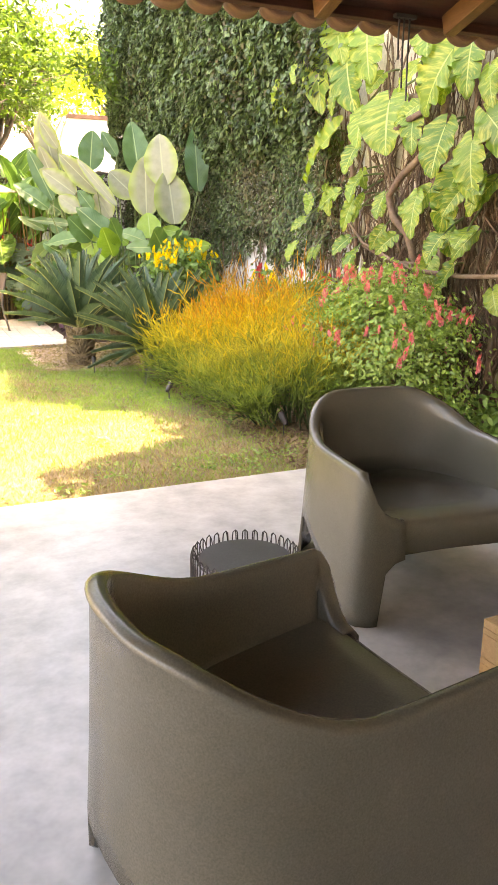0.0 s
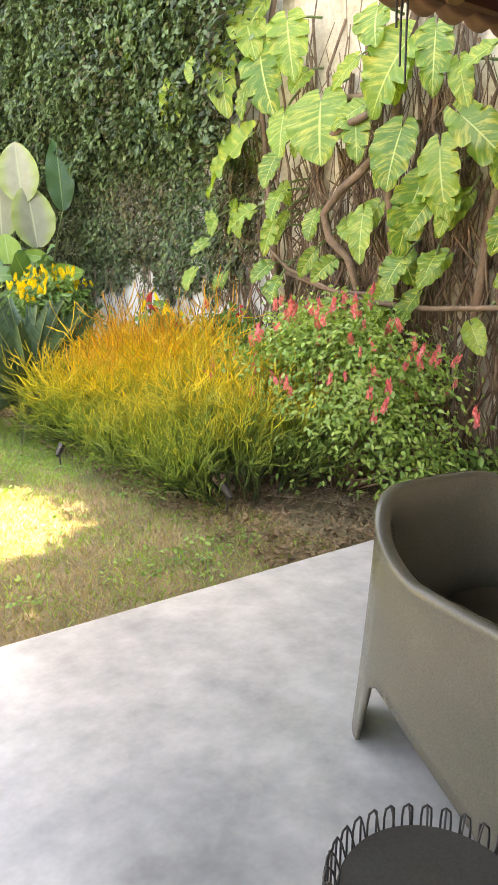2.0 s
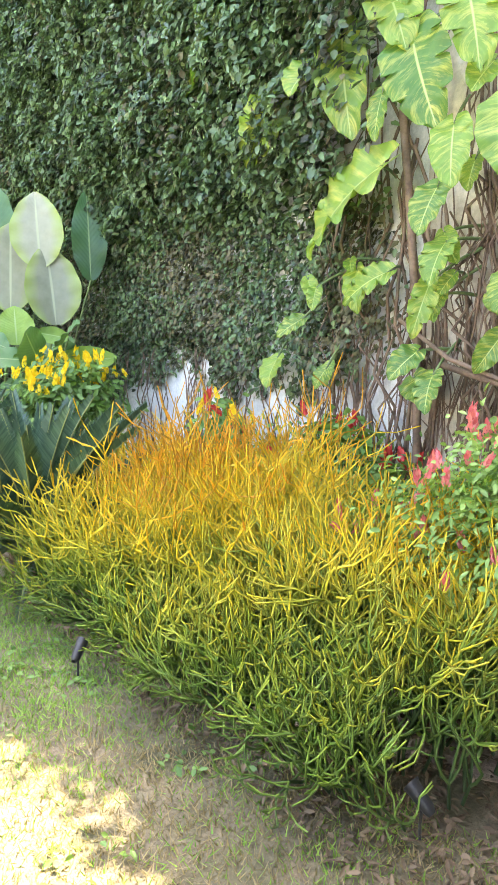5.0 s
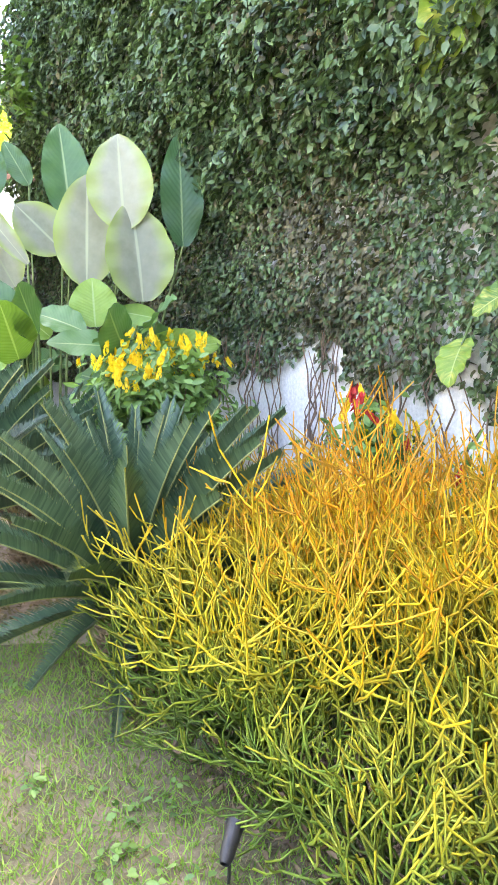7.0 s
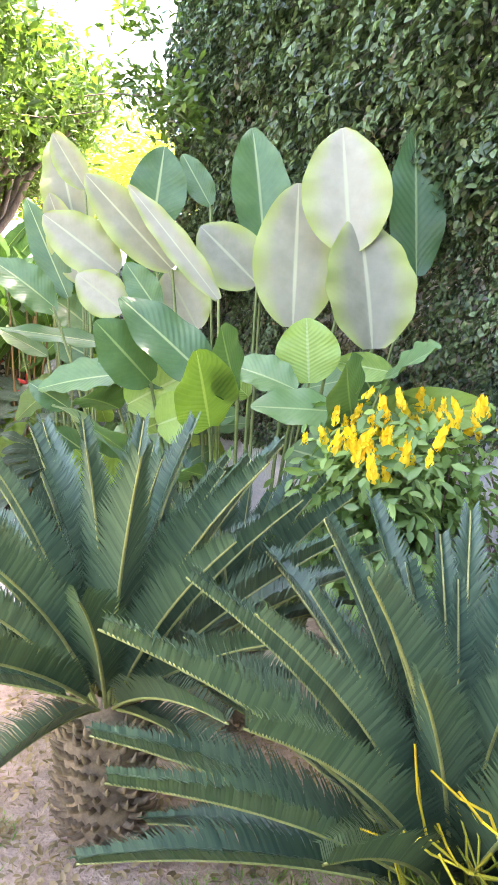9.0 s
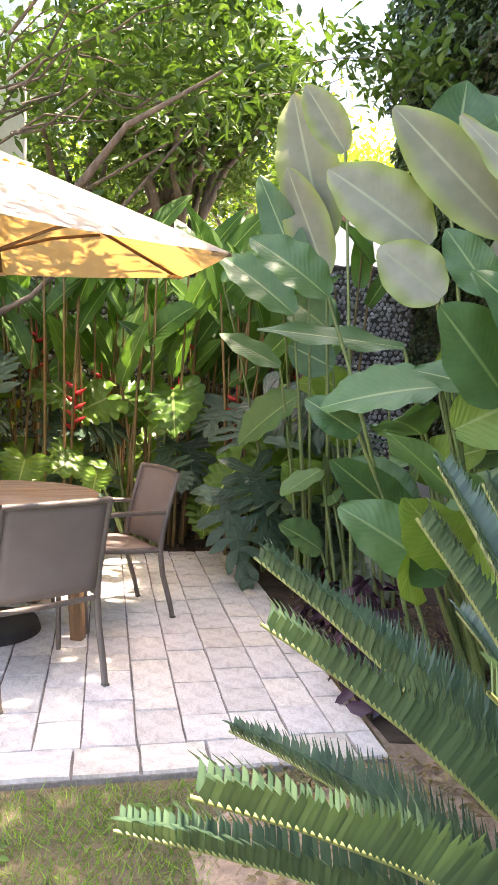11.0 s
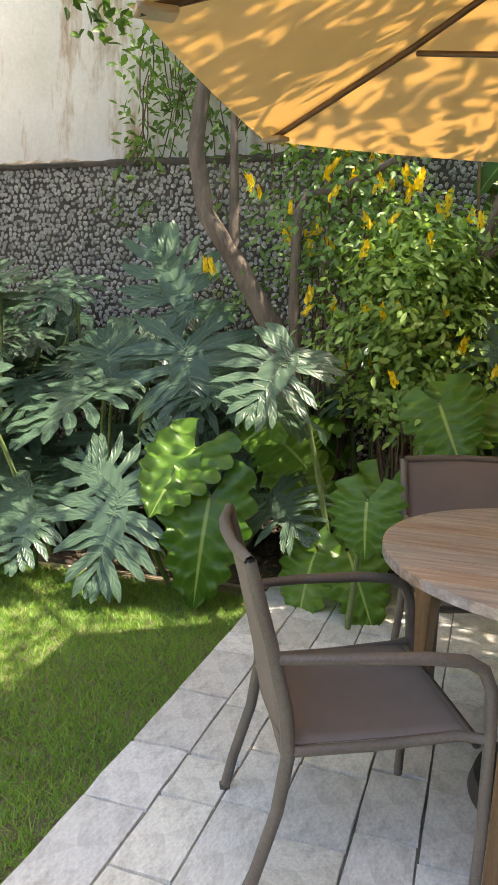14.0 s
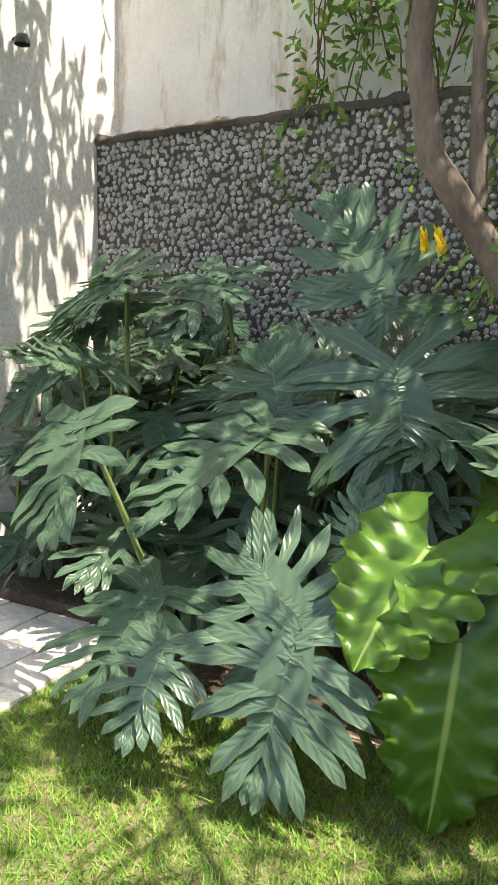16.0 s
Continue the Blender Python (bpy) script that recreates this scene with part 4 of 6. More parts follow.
base = thing("umbrella_base", at(0.88, 11.45), "heavy black cast iron umbrella base", "umbrella base")
bm = bmesh.new()
bmesh.ops.create_cone(bm, cap_ends=True, segments=40, radius1=0.285, radius2=0.27, depth=0.05)
bmesh.ops.translate(bm, vec=(0, 0, 0.027), verts=bm.verts)
part("plate", bm, M["iron"], base)
tube("dome", [(0, 0.02, 0.05), (0, 0.02, 0.065), (0, 0.02, 0.09), (0, 0.02, 0.13)], [0.20, 0.13, 0.06, 0.03], M["iron"], base, 20)
tube("socket", [(0, 0.02, 0.10), (0, 0.02, 0.42)], 0.027, M["iron"], base, 14)
tube("tightening_knob", [(-0.03, 0.02, 0.30), (-0.06, 0.02, 0.30), (-0.075, 0.02, 0.30)], [0.006, 0.006, 0.016], M["black_metal"], base, 8)

# garden spot lamps, wall lamp
def spot_lamp(u, v, turn):
    th = thing("garden_spotlight", at(u, v, -0.03, turn) @ Matrix.Diagonal((0.68, 0.68, 0.78, 1)), "small black spike spotlight in the grass by the shrub", "spotlight", "garden spotlights")
    tube("stake", [(0, 0, 0), (0.004, 0, 0.06), (0.0, 0, 0.12)], 0.007, M["black_metal"], th, 8)
    tube("head", [(-0.05, 0, 0.12), (-0.03, 0, 0.135), (0.02, 0, 0.17), (0.055, 0, 0.195)], [0.018, 0.028, 0.032, 0.036], M["black_metal"], th, 12)
    tube("bezel", [(0.053, 0, 0.193), (0.060, 0, 0.198)], [0.039, 0.039], M["black_metal"], th, 12)


spot_lamp(2.68, 5.95, 40)
spot_lamp(3.10, 4.46, 100)
spot_lamp(2.36, 7.62, 80)
lamp_t = thing("wall_lamp", at(-3.62, 13.80, 2.95) @ Matrix.Diagonal((0.75, 0.75, 0.75, 1)), "small black dome lamp on the white wall", "wall lamp")
tube("arm", [(0.0, 0, 0.0), (0.06, 0, 0.02), (0.10, 0, 0.0)], 0.01, M["black_metal"], lamp_t, 8)
tube("shade", [(0.10, 0, 0.03), (0.10, 0, 0.02), (0.10, 0, -0.02), (0.10, 0, -0.05)], [0.012, 0.04, 0.058, 0.06], M["black_metal"], lamp_t, 16)


# ---- ivy wall ----
def wall_noise(v, z, s=1.0, k=0.0):
    return noise.noise(Vector((v * s, z * s, k)))


def ivy_bulge(v, z):
    """How far the ivy stands off the wall; none where the wall shows through."""
    low = 1.12 + 0.26 * wall_noise(v, 0.0, 1.5, 3.0) + 0.16 * wall_noise(v, 0.0, 4.6, 8.0)
    low -= 0.7 * smooth(9.2, 9.9, v)
    shelf = 2.22 + 0.12 * wall_noise(v, 1.0, 1.9, 6.0)
    b = 0.05 + 0.05 * smooth(low, low + 0.35, z) + smooth(shelf - 0.12, shelf + 0.25, z) * 0.22 + smooth(2.4, 3.6, z) * 0.14
    lump = 0.6 + 0.4 * smooth(shelf - 0.2, shelf + 0.2, z)
    b += lump * (0.13 * wall_noise(v, z, 1.2) + 0.16 * wall_noise(v, z * 0.8, 3.4, 5.0) + 0.08 * wall_noise(v, z, 7.5, 9.0))
    return z - low, max(0.02, b), shelf


rng = np.random.default_rng(11)
cen, nrm, ups, dry, size = [], [], [], [], []
N_IVY = 170000
for i in range(N_IVY):
    v = 5.3 + 9.1 * rng.random() ** 0.95
    z = 0.75 + 5.4 * rng.random() ** 1.12
    over, b, shelf = ivy_bulge(v, z)
    edge = 5.75 + 0.5 * wall_noise(z, 2.0, 1.3, 2.0) + 0.25 * (3.2 - z)
    thin = smooth(edge - 0.15, edge + 0.6, v)
    if over < -0.02 or rng.random() > thin:
        continue
    if over < 0.3 and rng.random() > 0.35 + over * 2:
        continue
    low_part = 1 - smooth(shelf - 0.15, shelf + 0.1, z)
    if low_part and wall_noise(v, z, 2.8, 14.0) + 0.5 * wall_noise(v, z, 9.0, 2.0) > 0.50 + 0.25 * smooth(6.4, 7.4, v):
        continue
    # crest lowered along this gap, so that sun reaches the lawn
    gap = smooth(4.6, 4.9, v) * (1 - smooth(5.6, 6.2, v))
    crest = 5.6 - 0.8 * gap + 0.35 * wall_noise(v, 9.0, 1.5, 1.0) + 0.25 * wall_noise(v, 3.0, 4.5, 1.0)
    if z > crest:
        continue
    d = b * (1 - 0.8 * rng.random() ** 2.6)
    cen.append((4.6 - d, v, z))
    nrm.append((-0.8 + 0.45 * rng.normal(), 0.55 * rng.normal(), 0.55 + 0.45 * rng.normal()))
    ups.append((-0.3 + 0.3 * rng.normal(), 0.8 * rng.normal(), -0.8 + 0.4 * rng.normal()))
    dry.append(low_part * 0.40 + 0.5 * wall_noise(v, z, 0.9, 7.0) + 0.25 * rng.normal() > 0.42)
    size.append(0.050 + (1 - low_part) * (0.008 + 0.018 * rng.random()))
# mostly unseen leaves heaped above the wall, added to shade lawn and patio
for i in range(30000):
    v = 3.5 + 11.1 * rng.random()
    # thinned at the same gap for the sun patch
    gap = smooth(4.5, 4.9, v) * (1 - smooth(5.6, 6.1, v))
    if rng.random() < 0.75 * gap:
        continue
    top = 5.65 + 2.2 * smooth(4.85, 4.3, v) + (1.95 * smooth(5.6, 6.8, v) + 1.1 * smooth(8.0, 9.2, v)) * (1 - 0.6 * smooth(11.4, 12.6, v)) + 0.45 * wall_noise(v, 9.0, 1.5, 1.0) + 0.30 * wall_noise(v, 3.0, 4.5, 1.0)
    cen.append((4.25 + 0.2 * gap + 0.7 * rng.random(), v, 5.05 + (top - 5.1) * rng.random()))
    nrm.append(rng.normal(size=3)); ups.append(rng.normal(size=3)); dry.append(False)
size += [0.12] * (len(cen) - len(size))
cen, nrm, ups, dry, size = np.array(cen), np.array(nrm), np.array(ups), np.array(dry), np.array(size)
ivy = thing("wall_ivy", TURN, "dense small-leaved green ivy covering the tall wall", "ivy")
for nm, sel, mt, lb in (("green_leaves", ~dry, "ivy", "dark green ivy leaves, with an added shade crest above the wall"), ("dry_leaves", dry, "ivy_dry", "dull brown-green sparse ivy leaves")):
    V, F = cloud(cen[sel], nrm[sel], ups[sel], size[sel], size[sel] * 0.58, rng)
    ob = put(nm, data_from(nm, V, F, M[mt]), ivy, None, lb)
    ob["kind"] = "stuff"
# bare runners on the lower wall
items = []
rr = random.Random(5)
for i in range(72):
    v0 = rr.uniform(5.2, 10.0)
    z0 = rr.uniform(-0.0, 0.3)
    pts = []
    v, z = v0, z0
    lean = rr.uniform(-0.25, 0.25)
    while z < rr.uniform(1.3, 2.0):
        pts.append((4.575 - 0.02 * rr.random(), v, z))
        z += rr.uniform(0.08, 0.16); v += lean * 0.12 + rr.uniform(-0.075, 0.075)
    if len(pts) > 3:
        items.append(tube_arrays(pts, np.linspace(rr.uniform(0.004, 0.011), 0.003, len(pts)), 5))
V, F, U = join_arrays(items)
ob = put("runner_tangle", data_from("runner_tangle", V, F, M["vine"], U, True), ivy, None, "bare brown ivy runners")
ob["kind"] = "stuff"


# ---- big variegated vine on the wall ----
vine = thing("variegated_climber", TURN, "climbing vine with large yellow-green split leaves and brown aerial roots", "climbing plant")


def pothos_leaf(b, t, w, variant=None):
    global VN
    VN += 1
    d = (Vector(t) - Vector(b)).normalized()
    face = Vector((-0.8, -0.35 + 0.30 * math.sin(VN * 2.1), 0.45 + 0.25 * math.cos(VN * 1.3)))
    ends = Vector(b) + Vector((0.22, 0.12 * math.sin(VN), 0.10 + 0.1 * math.cos(VN * 3)))
    add_leaf(vine, "pothos", b, Vector(b).lerp(Vector(t), 1.02), w * 0.98, face, M["pothos"], VN % 3 if variant is None else variant, stem_from=ends, stem_r=0.007)


VN = 0
pothos_leaf((4.31, 5.98, 2.32), (4.15, 6.55, 2.02), 0.43)
pothos_leaf((4.3, 6.88, 2.88), (4.15, 7.07, 2.54), 0.3)
pothos_leaf((4.3, 6.31, 3.05), (4.15, 6.11, 2.53), 0.32)
pothos_leaf((4.3, 5.8, 2.89), (4.15, 5.57, 2.48), 0.38)
pothos_leaf((4.3, 5.49, 3.02), (4.15, 5.27, 2.7), 0.31)
pothos_leaf((4.3, 5.11, 2.44), (4.15, 4.98, 2.06), 0.45)
pothos_leaf((4.3, 4.35, 2.65), (4.15, 4.59, 2.3), 0.4)
pothos_leaf((4.3, 4.15, 2.66), (4.15, 4.03, 2.37), 0.23)
pothos_leaf((4.3, 4.37, 2.17), (4.15, 4.37, 1.84), 0.31)
pothos_leaf((4.3, 4.07, 2.03), (4.15, 3.93, 1.67), 0.27)
pothos_leaf((4.3, 4.2, 1.85), (4.15, 4.25, 1.46), 0.26)
pothos_leaf((4.3, 4.67, 1.7), (4.15, 4.57, 1.42), 0.16)
pothos_leaf((4.29, 4.3, 1.41), (4.14, 4.34, 1.25), 0.2)
pothos_leaf((4.3, 5.89, 1.78), (4.15, 6.1, 1.68), 0.16)
pothos_leaf((4.3, 5.59, 2.15), (4.15, 5.58, 1.95), 0.18)
pothos_leaf((4.3, 5.52, 1.89), (4.15, 5.51, 1.73), 0.18)
pothos_leaf((4.3, 5.6, 1.71), (4.15, 5.56, 1.5), 0.14)
pothos_leaf((4.3, 5.66, 1.38), (4.15, 5.7, 1.27), 0.16)
pothos_leaf((4.3, 5.55, 1.27), (4.15, 5.49, 1.14), 0.16)
pothos_leaf((4.3, 4.77, 2.29), (4.15, 4.61, 2.08), 0.18)
pothos_leaf((4.31, 5.52, 2.42), (4.15, 5.41, 2.15), 0.2)
pothos_leaf((4.3, 4.61, 2.88), (4.15, 4.53, 2.68), 0.29)
pothos_leaf((4.3, 6.01, 3.22), (4.15, 5.73, 2.93), 0.33)
pothos_leaf((4.3, 6.56, 2.98), (4.15, 6.6, 2.83), 0.24)
pothos_leaf((4.3, 7.49, 3.56), (4.15, 8.01, 3.15), 0.25)
pothos_leaf((4.3, 4.95, 1.4), (4.15, 4.98, 1.3), 0.15)
pothos_leaf((4.3, 4.05, 1.43), (4.15, 4.0, 1.35), 0.16)
pothos_leaf((4.3, 3.94, 2.18), (4.15, 3.45, 1.87), 0.25)
pothos_leaf((4.3, 3.43, 1.58), (4.15, 3.55, 1.49), 0.14)
pothos_leaf((4.3, 3.41, 1.4), (4.15, 3.53, 1.29), 0.14)
pothos_leaf((4.3, 7.99, 3.95), (4.15, 8.27, 3.59), 0.3)
rr = random.Random(8)
for i in range(56):
    v, z = (rr.uniform(3.75, 7.0), rr.uniform(1.2, 3.3)) if i < 26 else (rr.gauss(4.3, 0.6), rr.uniform(0.5, 2.0)) if i < 46 else (rr.uniform(5.0, 6.6), rr.uniform(0.9, 2.2))
    b = Vector((4.42 - rr.uniform(0, 0.12), v, z))
    t = b + Vector((rr.uniform(-0.16, -0.05), rr.uniform(-0.2, 0.2), rr.uniform(-0.25, -0.08)))
    pothos_leaf(b, b.lerp(t, 1.0 if i < 46 else 0.6), rr.uniform(0.10, 0.2) if i < 46 else rr.uniform(0.08, 0.12), 0)
# roots and stems
items = []
for i in range(300):
    v0 = rr.gauss(5.0, 0.8) if i % 4 else rr.uniform(3.5, 4.4)
    if not 3.5 < v0 < 6.8:
        continue
    zt = rr.uniform(1.6, 3.2)
    zb = rr.choice((0.0, 0.0, rr.uniform(0.2, 1.2)))
    n = 10
    off = rr.uniform(0.02, 0.20)
    dv = rr.uniform(-0.35, 0.35)
    pts = [(4.58 - off * (0.5 + 0.5 * math.sin(q * 3 + i)), v0 + dv * q / (n - 1) + 0.07 * math.sin(q * 0.9 + i * 1.7) + rr.uniform(-0.035, 0.035), zt + (zb - zt) * q / (n - 1)) for q in range(n)]
    items.append(tube_arrays(pts, rr.choice((0.003, 0.004, 0.006, 0.010)), 5))
V, F, U = join_arrays(items)
ob = put("aerial_root_tangle", data_from("aerial_root_tangle", V, F, M["vine"], U, True), vine, None, "tangle of hanging brown aerial roots")
ob["kind"] = "stuff"
for pts, r in (([(4.4, 4.62, 2.1), (4.33, 4.75, 1.95), (4.3, 4.9, 1.85), (4.3, 5.05, 1.72), (4.33, 5.02, 1.55), (4.38, 4.88, 1.42), (4.45, 4.8, 1.1), (4.5, 4.8, 0.6), (4.52, 4.8, 0.0)], 0.030),
               ([(4.45, 4.3, 3.2), (4.4, 4.45, 2.7), (4.36, 4.5, 2.2), (4.4, 4.55, 1.8), (4.45, 4.5, 1.2), (4.5, 4.5, 0.0)], 0.026),
               ([(4.4, 5.2, 2.25), (4.28, 5.0, 2.2), (4.25, 4.75, 2.25), (4.3, 4.6, 2.3), (4.38, 4.75, 2.42), (4.42, 5.0, 2.45)], 0.026),
               ([(4.52, 3.62, 3.3), (4.5, 3.65, 2.6), (4.5, 3.72, 2.1), (4.5, 3.85, 1.6), (4.5, 3.9, 1.0), (4.5, 3.95, 0.0)], 0.030),
               ([(4.42, 5.6, 1.32), (4.36, 5.1, 1.22), (4.32, 4.6, 1.14), (4.32, 4.1, 1.12), (4.4, 3.3, 1.16)], 0.017),
               ([(4.42, 5.9, 1.55), (4.35, 5.5, 1.35), (4.36, 5.0, 1.2), (4.42, 4.5, 1.18)], 0.012),
               ([(4.5, 5.9, 3.3), (4.42, 5.95, 2.6), (4.42, 5.85, 2.0), (4.46, 5.8, 1.4), (4.5, 5.75, 0.0)], 0.022)):
    tube("stem", [Vector(p) for p in pts], r, M["vine"], vine, 8)


# ---- yellow pencil shrub ----
def pencil_shrub():
    th = thing("pencil_shrub", TURN, "dense shrub of thin green pencil stems with golden orange tips", "shrub")
    rng = np.random.default_rng(21)
    p0, p1, r0, r1, v0, v1, own = [], [], [], [], [], [], []

    def seg(a, b, ra, rb, ca, cb, cell):
        p0.append(a); p1.append(b); r0.append(ra); r1.append(rb); v0.append(ca); v1.append(cb); own.append(cell)

    for i in range(500):
        v = 4.45 + 2.9 * rng.random()
        u = 3.0 + 1.0 * rng.random()
        end = smooth(4.2, 4.75, v) * (1 - 0.5 * smooth(6.5, 7.4, v))
        back = smooth(2.9, 3.6, u)
        H = (0.44 + 0.42 * back) * (0.6 + 0.4 * end) * rng.uniform(0.78, 1.12)
        H *= 0.80 + 0.20 * smooth(5.2, 6.4, v)
        H *= 1 + 0.46 * noise.noise(Vector((u * 2.6, v * 2.6, 1)))
        lean = np.array([(-0.75 * (1 - back) + 0.06) + 0.30 * rng.normal(), (v - 6.0) * 0.16 + 0.30 * rng.normal(), 1.0])
        if u < 3.25:
            lean[0] -= 0.6 * rng.random()
        tipness = 0.90 + 0.08 * smooth(5.8, 6.8, v) - 0.10 * smooth(5.0, 4.4, v) + 0.50 * noise.noise(Vector((u * 1.9, v * 1.9, 4))) + 0.13 * rng.normal()
        root = np.array([u, v, 0.0])
        cell = int((u - 2.9) / 0.6) * 10 + int((v - 4.4) / 0.54)
        stack = [(root, lean / np.linalg.norm(lean), H * 0.26, 0.0074, 0)]
        while stack:
            p, d, ln, r, lev = stack.pop()
            q = p + d * ln
            hz = min(1.0, max(0.0, q[2] / 0.86))
            hp = min(1.0, max(0.0, p[2] / 0.86))
            ca = max(0.0, min(1.0, tipness * 1.08 * (0.80 * hp ** 1.55 + 0.055 * max(0, lev - 1) + 0.01)))
            cb = max(0.0, min(1.0, tipness * 1.08 * (0.80 * hz ** 1.55 + 0.055 * lev + 0.01)))
            if lev:
                mid = p + d * ln * 0.5
                d = d + np.array([0, 0, 0.42]) + 0.16 * rng.normal(size=3)
                d /= np.linalg.norm(d)
                q = mid + d * ln * 0.6
                seg(p, mid, r, r * 0.95, ca, (ca + cb) / 2, cell)
                seg(mid, q, r * 0.95, r * 0.88, (ca + cb) / 2, cb, cell)
            else:
                seg(p, q, r, r * 0.85, ca, cb, cell)
            if lev < 4:
                kids = 3 if lev == 0 or rng.random() < 0.12 else 2
                if lev == 3 and rng.random() < 0.3:
                    kids = 1
                for _ in range(kids):
                    out = rng.normal(size=3); out -= d * (out @ d); out /= np.linalg.norm(out) + 1e-9
                    nd = d + rng.uniform(0.5, 1.15) * out
                    nd /= np.linalg.norm(nd)
                    nl = H * (0.25, 0.22, 0.19, 0.16)[lev] * rng.uniform(0.55, 1.4)
                    stack.append((q, nd, nl, max(0.0033, r * 0.81), lev + 1))
    p0, p1, r0, r1, v0, v1 = (np.array(q) for q in (p0, p1, r0, r1, v0, v1))
    owner = np.array(own)
    for k in sorted(set(own)):
        sel = owner == k
        V, F, U = sticks(p0[sel], p1[sel], r0[sel], r1[sel], v0[sel], v1[sel])
        put("branch_clump", data_from("branch_clump", V, F, M["stick"], U, True), th)["kind"] = "stuff"


pencil_shrub()


# ---- leafy flowering shrubs ----
SPIKES = {}


def flower_spikes(name, places, size, mat, parent, rng, per=14, label=""):
    """Each flower spike is an object; the spikes of one kind share three meshes."""
    for i, p in enumerate(places):
        key = (mat.name, i % 3)
        if key not in SPIKES:
            cen, nrm, ups = [], [], []
            for k in range(per):
                q = k / per
                w = k * 2.4
                out = np.array([math.cos(w), math.sin(w), 0.0])
                cen.append(np.array([0, 0, q - 0.3]) + out * (0.15 + 0.04 * (i % 3)) * (1 - 0.7 * q))
                nrm.append(out - np.array([0, 0, 0.4])); ups.append(np.array([0, 0, 1.0]) + 0.5 * out)
            V, F = cloud(cen, nrm, ups, 0.5, 0.27, rng, 0.4)
            SPIKES[key] = data_from(name, V, F, mat)
        s = size * rng.uniform(0.7, 1.15)
        m = Matrix.Translation(p) @ pose(0, 0, 0, 16 * rng.normal(), 16 * rng.normal(), rng.uniform(0, 360)) @ Matrix.Diagonal((s, s, s, 1))
        put(name, SPIKES[key], parent, m, label if i == 0 else "")


def leafy_shrub(name, u, v, ru, rv, h, z0, n, leaf, label, cat, flowers=(), seed=1, mat="shrub", stems=40):
    th = thing(name, at(u, v), label, cat)
    rng = np.random.default_rng(seed)
    cen, nrm, ups = [], [], []
    cl = []
    for k in range(max(8, n // 90)):
        a, r = rng.uniform(0, 6.283), math.sqrt(rng.random())
        zz = z0 + (h - z0) * rng.uniform(0.05, 1.0)
        sh = math.sqrt(max(0.1, 1 - ((zz - z0) / (h - z0)) ** 2.6))
        cl.append((ru * r * math.cos(a) * sh, rv * r * math.sin(a) * sh, zz))
    cl = np.array(cl)
    for i in range(n):
        c = cl[rng.integers(len(cl))]
        o = rng.normal(size=3) * np.array([0.12, 0.12, 0.09]) * (0.6 + ru)
        p = c + o
        if p[2] < 0.03:
            continue
        cen.append(p)
        nrm.append(np.array([p[0] / ru, p[1] / rv, 0.9]) + 0.7 * rng.normal(size=3))
        ups.append(np.array([p[0] / ru, p[1] / rv, -0.15]) + 0.6 * rng.normal(size=3))
    V, F = cloud(cen, nrm, ups, leaf, leaf * 0.45, rng)
    ob = put("foliage", data_from("foliage", V, F, M[mat]), th)
    ob["kind"] = "stuff"
    items = []
    for k in range(stems):
        c = cl[rng.integers(len(cl))]
        items.append(tube_arrays(bent((c[0] * 0.3, c[1] * 0.3, 0), c, -0.03, 5, 0.03, random.Random(k)), np.linspace(0.009, 0.003, 5), 4))
    V, F, U = join_arrays(items)
    ob = put("stem_tangle", data_from("stem_tangle", V, F, M["vine"], U, True), th)
    ob["kind"] = "stuff"
    for fname, cnt, size, fm, zlo, lab in flowers:
        pl = []
        while len(pl) < cnt:
            c = cl[rng.integers(len(cl))]
            if c[2] < zlo:
                continue
            out = np.array([c[0] / ru, c[1] / rv, 0.5]); out /= np.linalg.norm(out)
            pl.append(c + out * rng.uniform(0.08, 0.17) * (0.6 + ru) + np.array([0, 0, 0.05]) + rng.normal(size=3) * np.array([0.09, 0.09, 0.03]))
        flower_spikes(fname, pl, size, M[fm], th, rng, 14, lab)
    return th


leafy_shrub("red_flower_shrub", 4.0, 4.55, 0.44, 0.95, 1.02, 0.10, 14500, 0.043, "leafy green shrub with coral-red flower spikes", "shrub",
            (("flower_spike", 140, 0.072, "pink", 0.40, "coral-red flower spikes"),), 4, "light_shrub")
leafy_shrub("ground_cover", 4.25, 3.72, 0.26, 0.34, 0.34, 0.03, 700, 0.075, "low round-leaved ground cover at the foot of the wall", "foliage plant", (), 27, "shrub", 14)
leafy_shrub("red_flower_shrub", 4.3, 6.2, 0.22, 0.8, 0.95, 0.3, 1500, 0.07, "leafy shrub with dark red flower spikes against the wall", "shrub",
            (("flower_spike", 16, 0.09, "red", 0.6, "dark red flower spikes"),), 6)
leafy_shrub("golden_candle_plant", 3.72, 8.75, 0.42, 0.55, 1.16, 0.45, 3200, 0.08, "green shrub topped with golden candle flowers", "shrub",
            (("flower_spike", 90, 0.078, "yellow", 0.92, "golden candle-shaped flowers"),), 7)
leafy_shrub("golden_candle_plant", 4.25, 7.45, 0.2, 0.4, 0.88, 0.4, 900, 0.08, "small shrub with golden and red candle flowers by the wall", "shrub",
            (("golden_flower_spike", 7, 0.12, "yellow", 0.7, "golden flowers"), ("red_flower_spike", 6, 0.10, "red", 0.6, "red flowers")), 9)
leafy_shrub("purple_leaf_plant", 2.72, 10.75, 0.12, 0.6, 0.34, 0.05, 260, 0.12, "low plant with dark purple leaves beside the patio", "foliage plant", (), 19, "purple", 12)
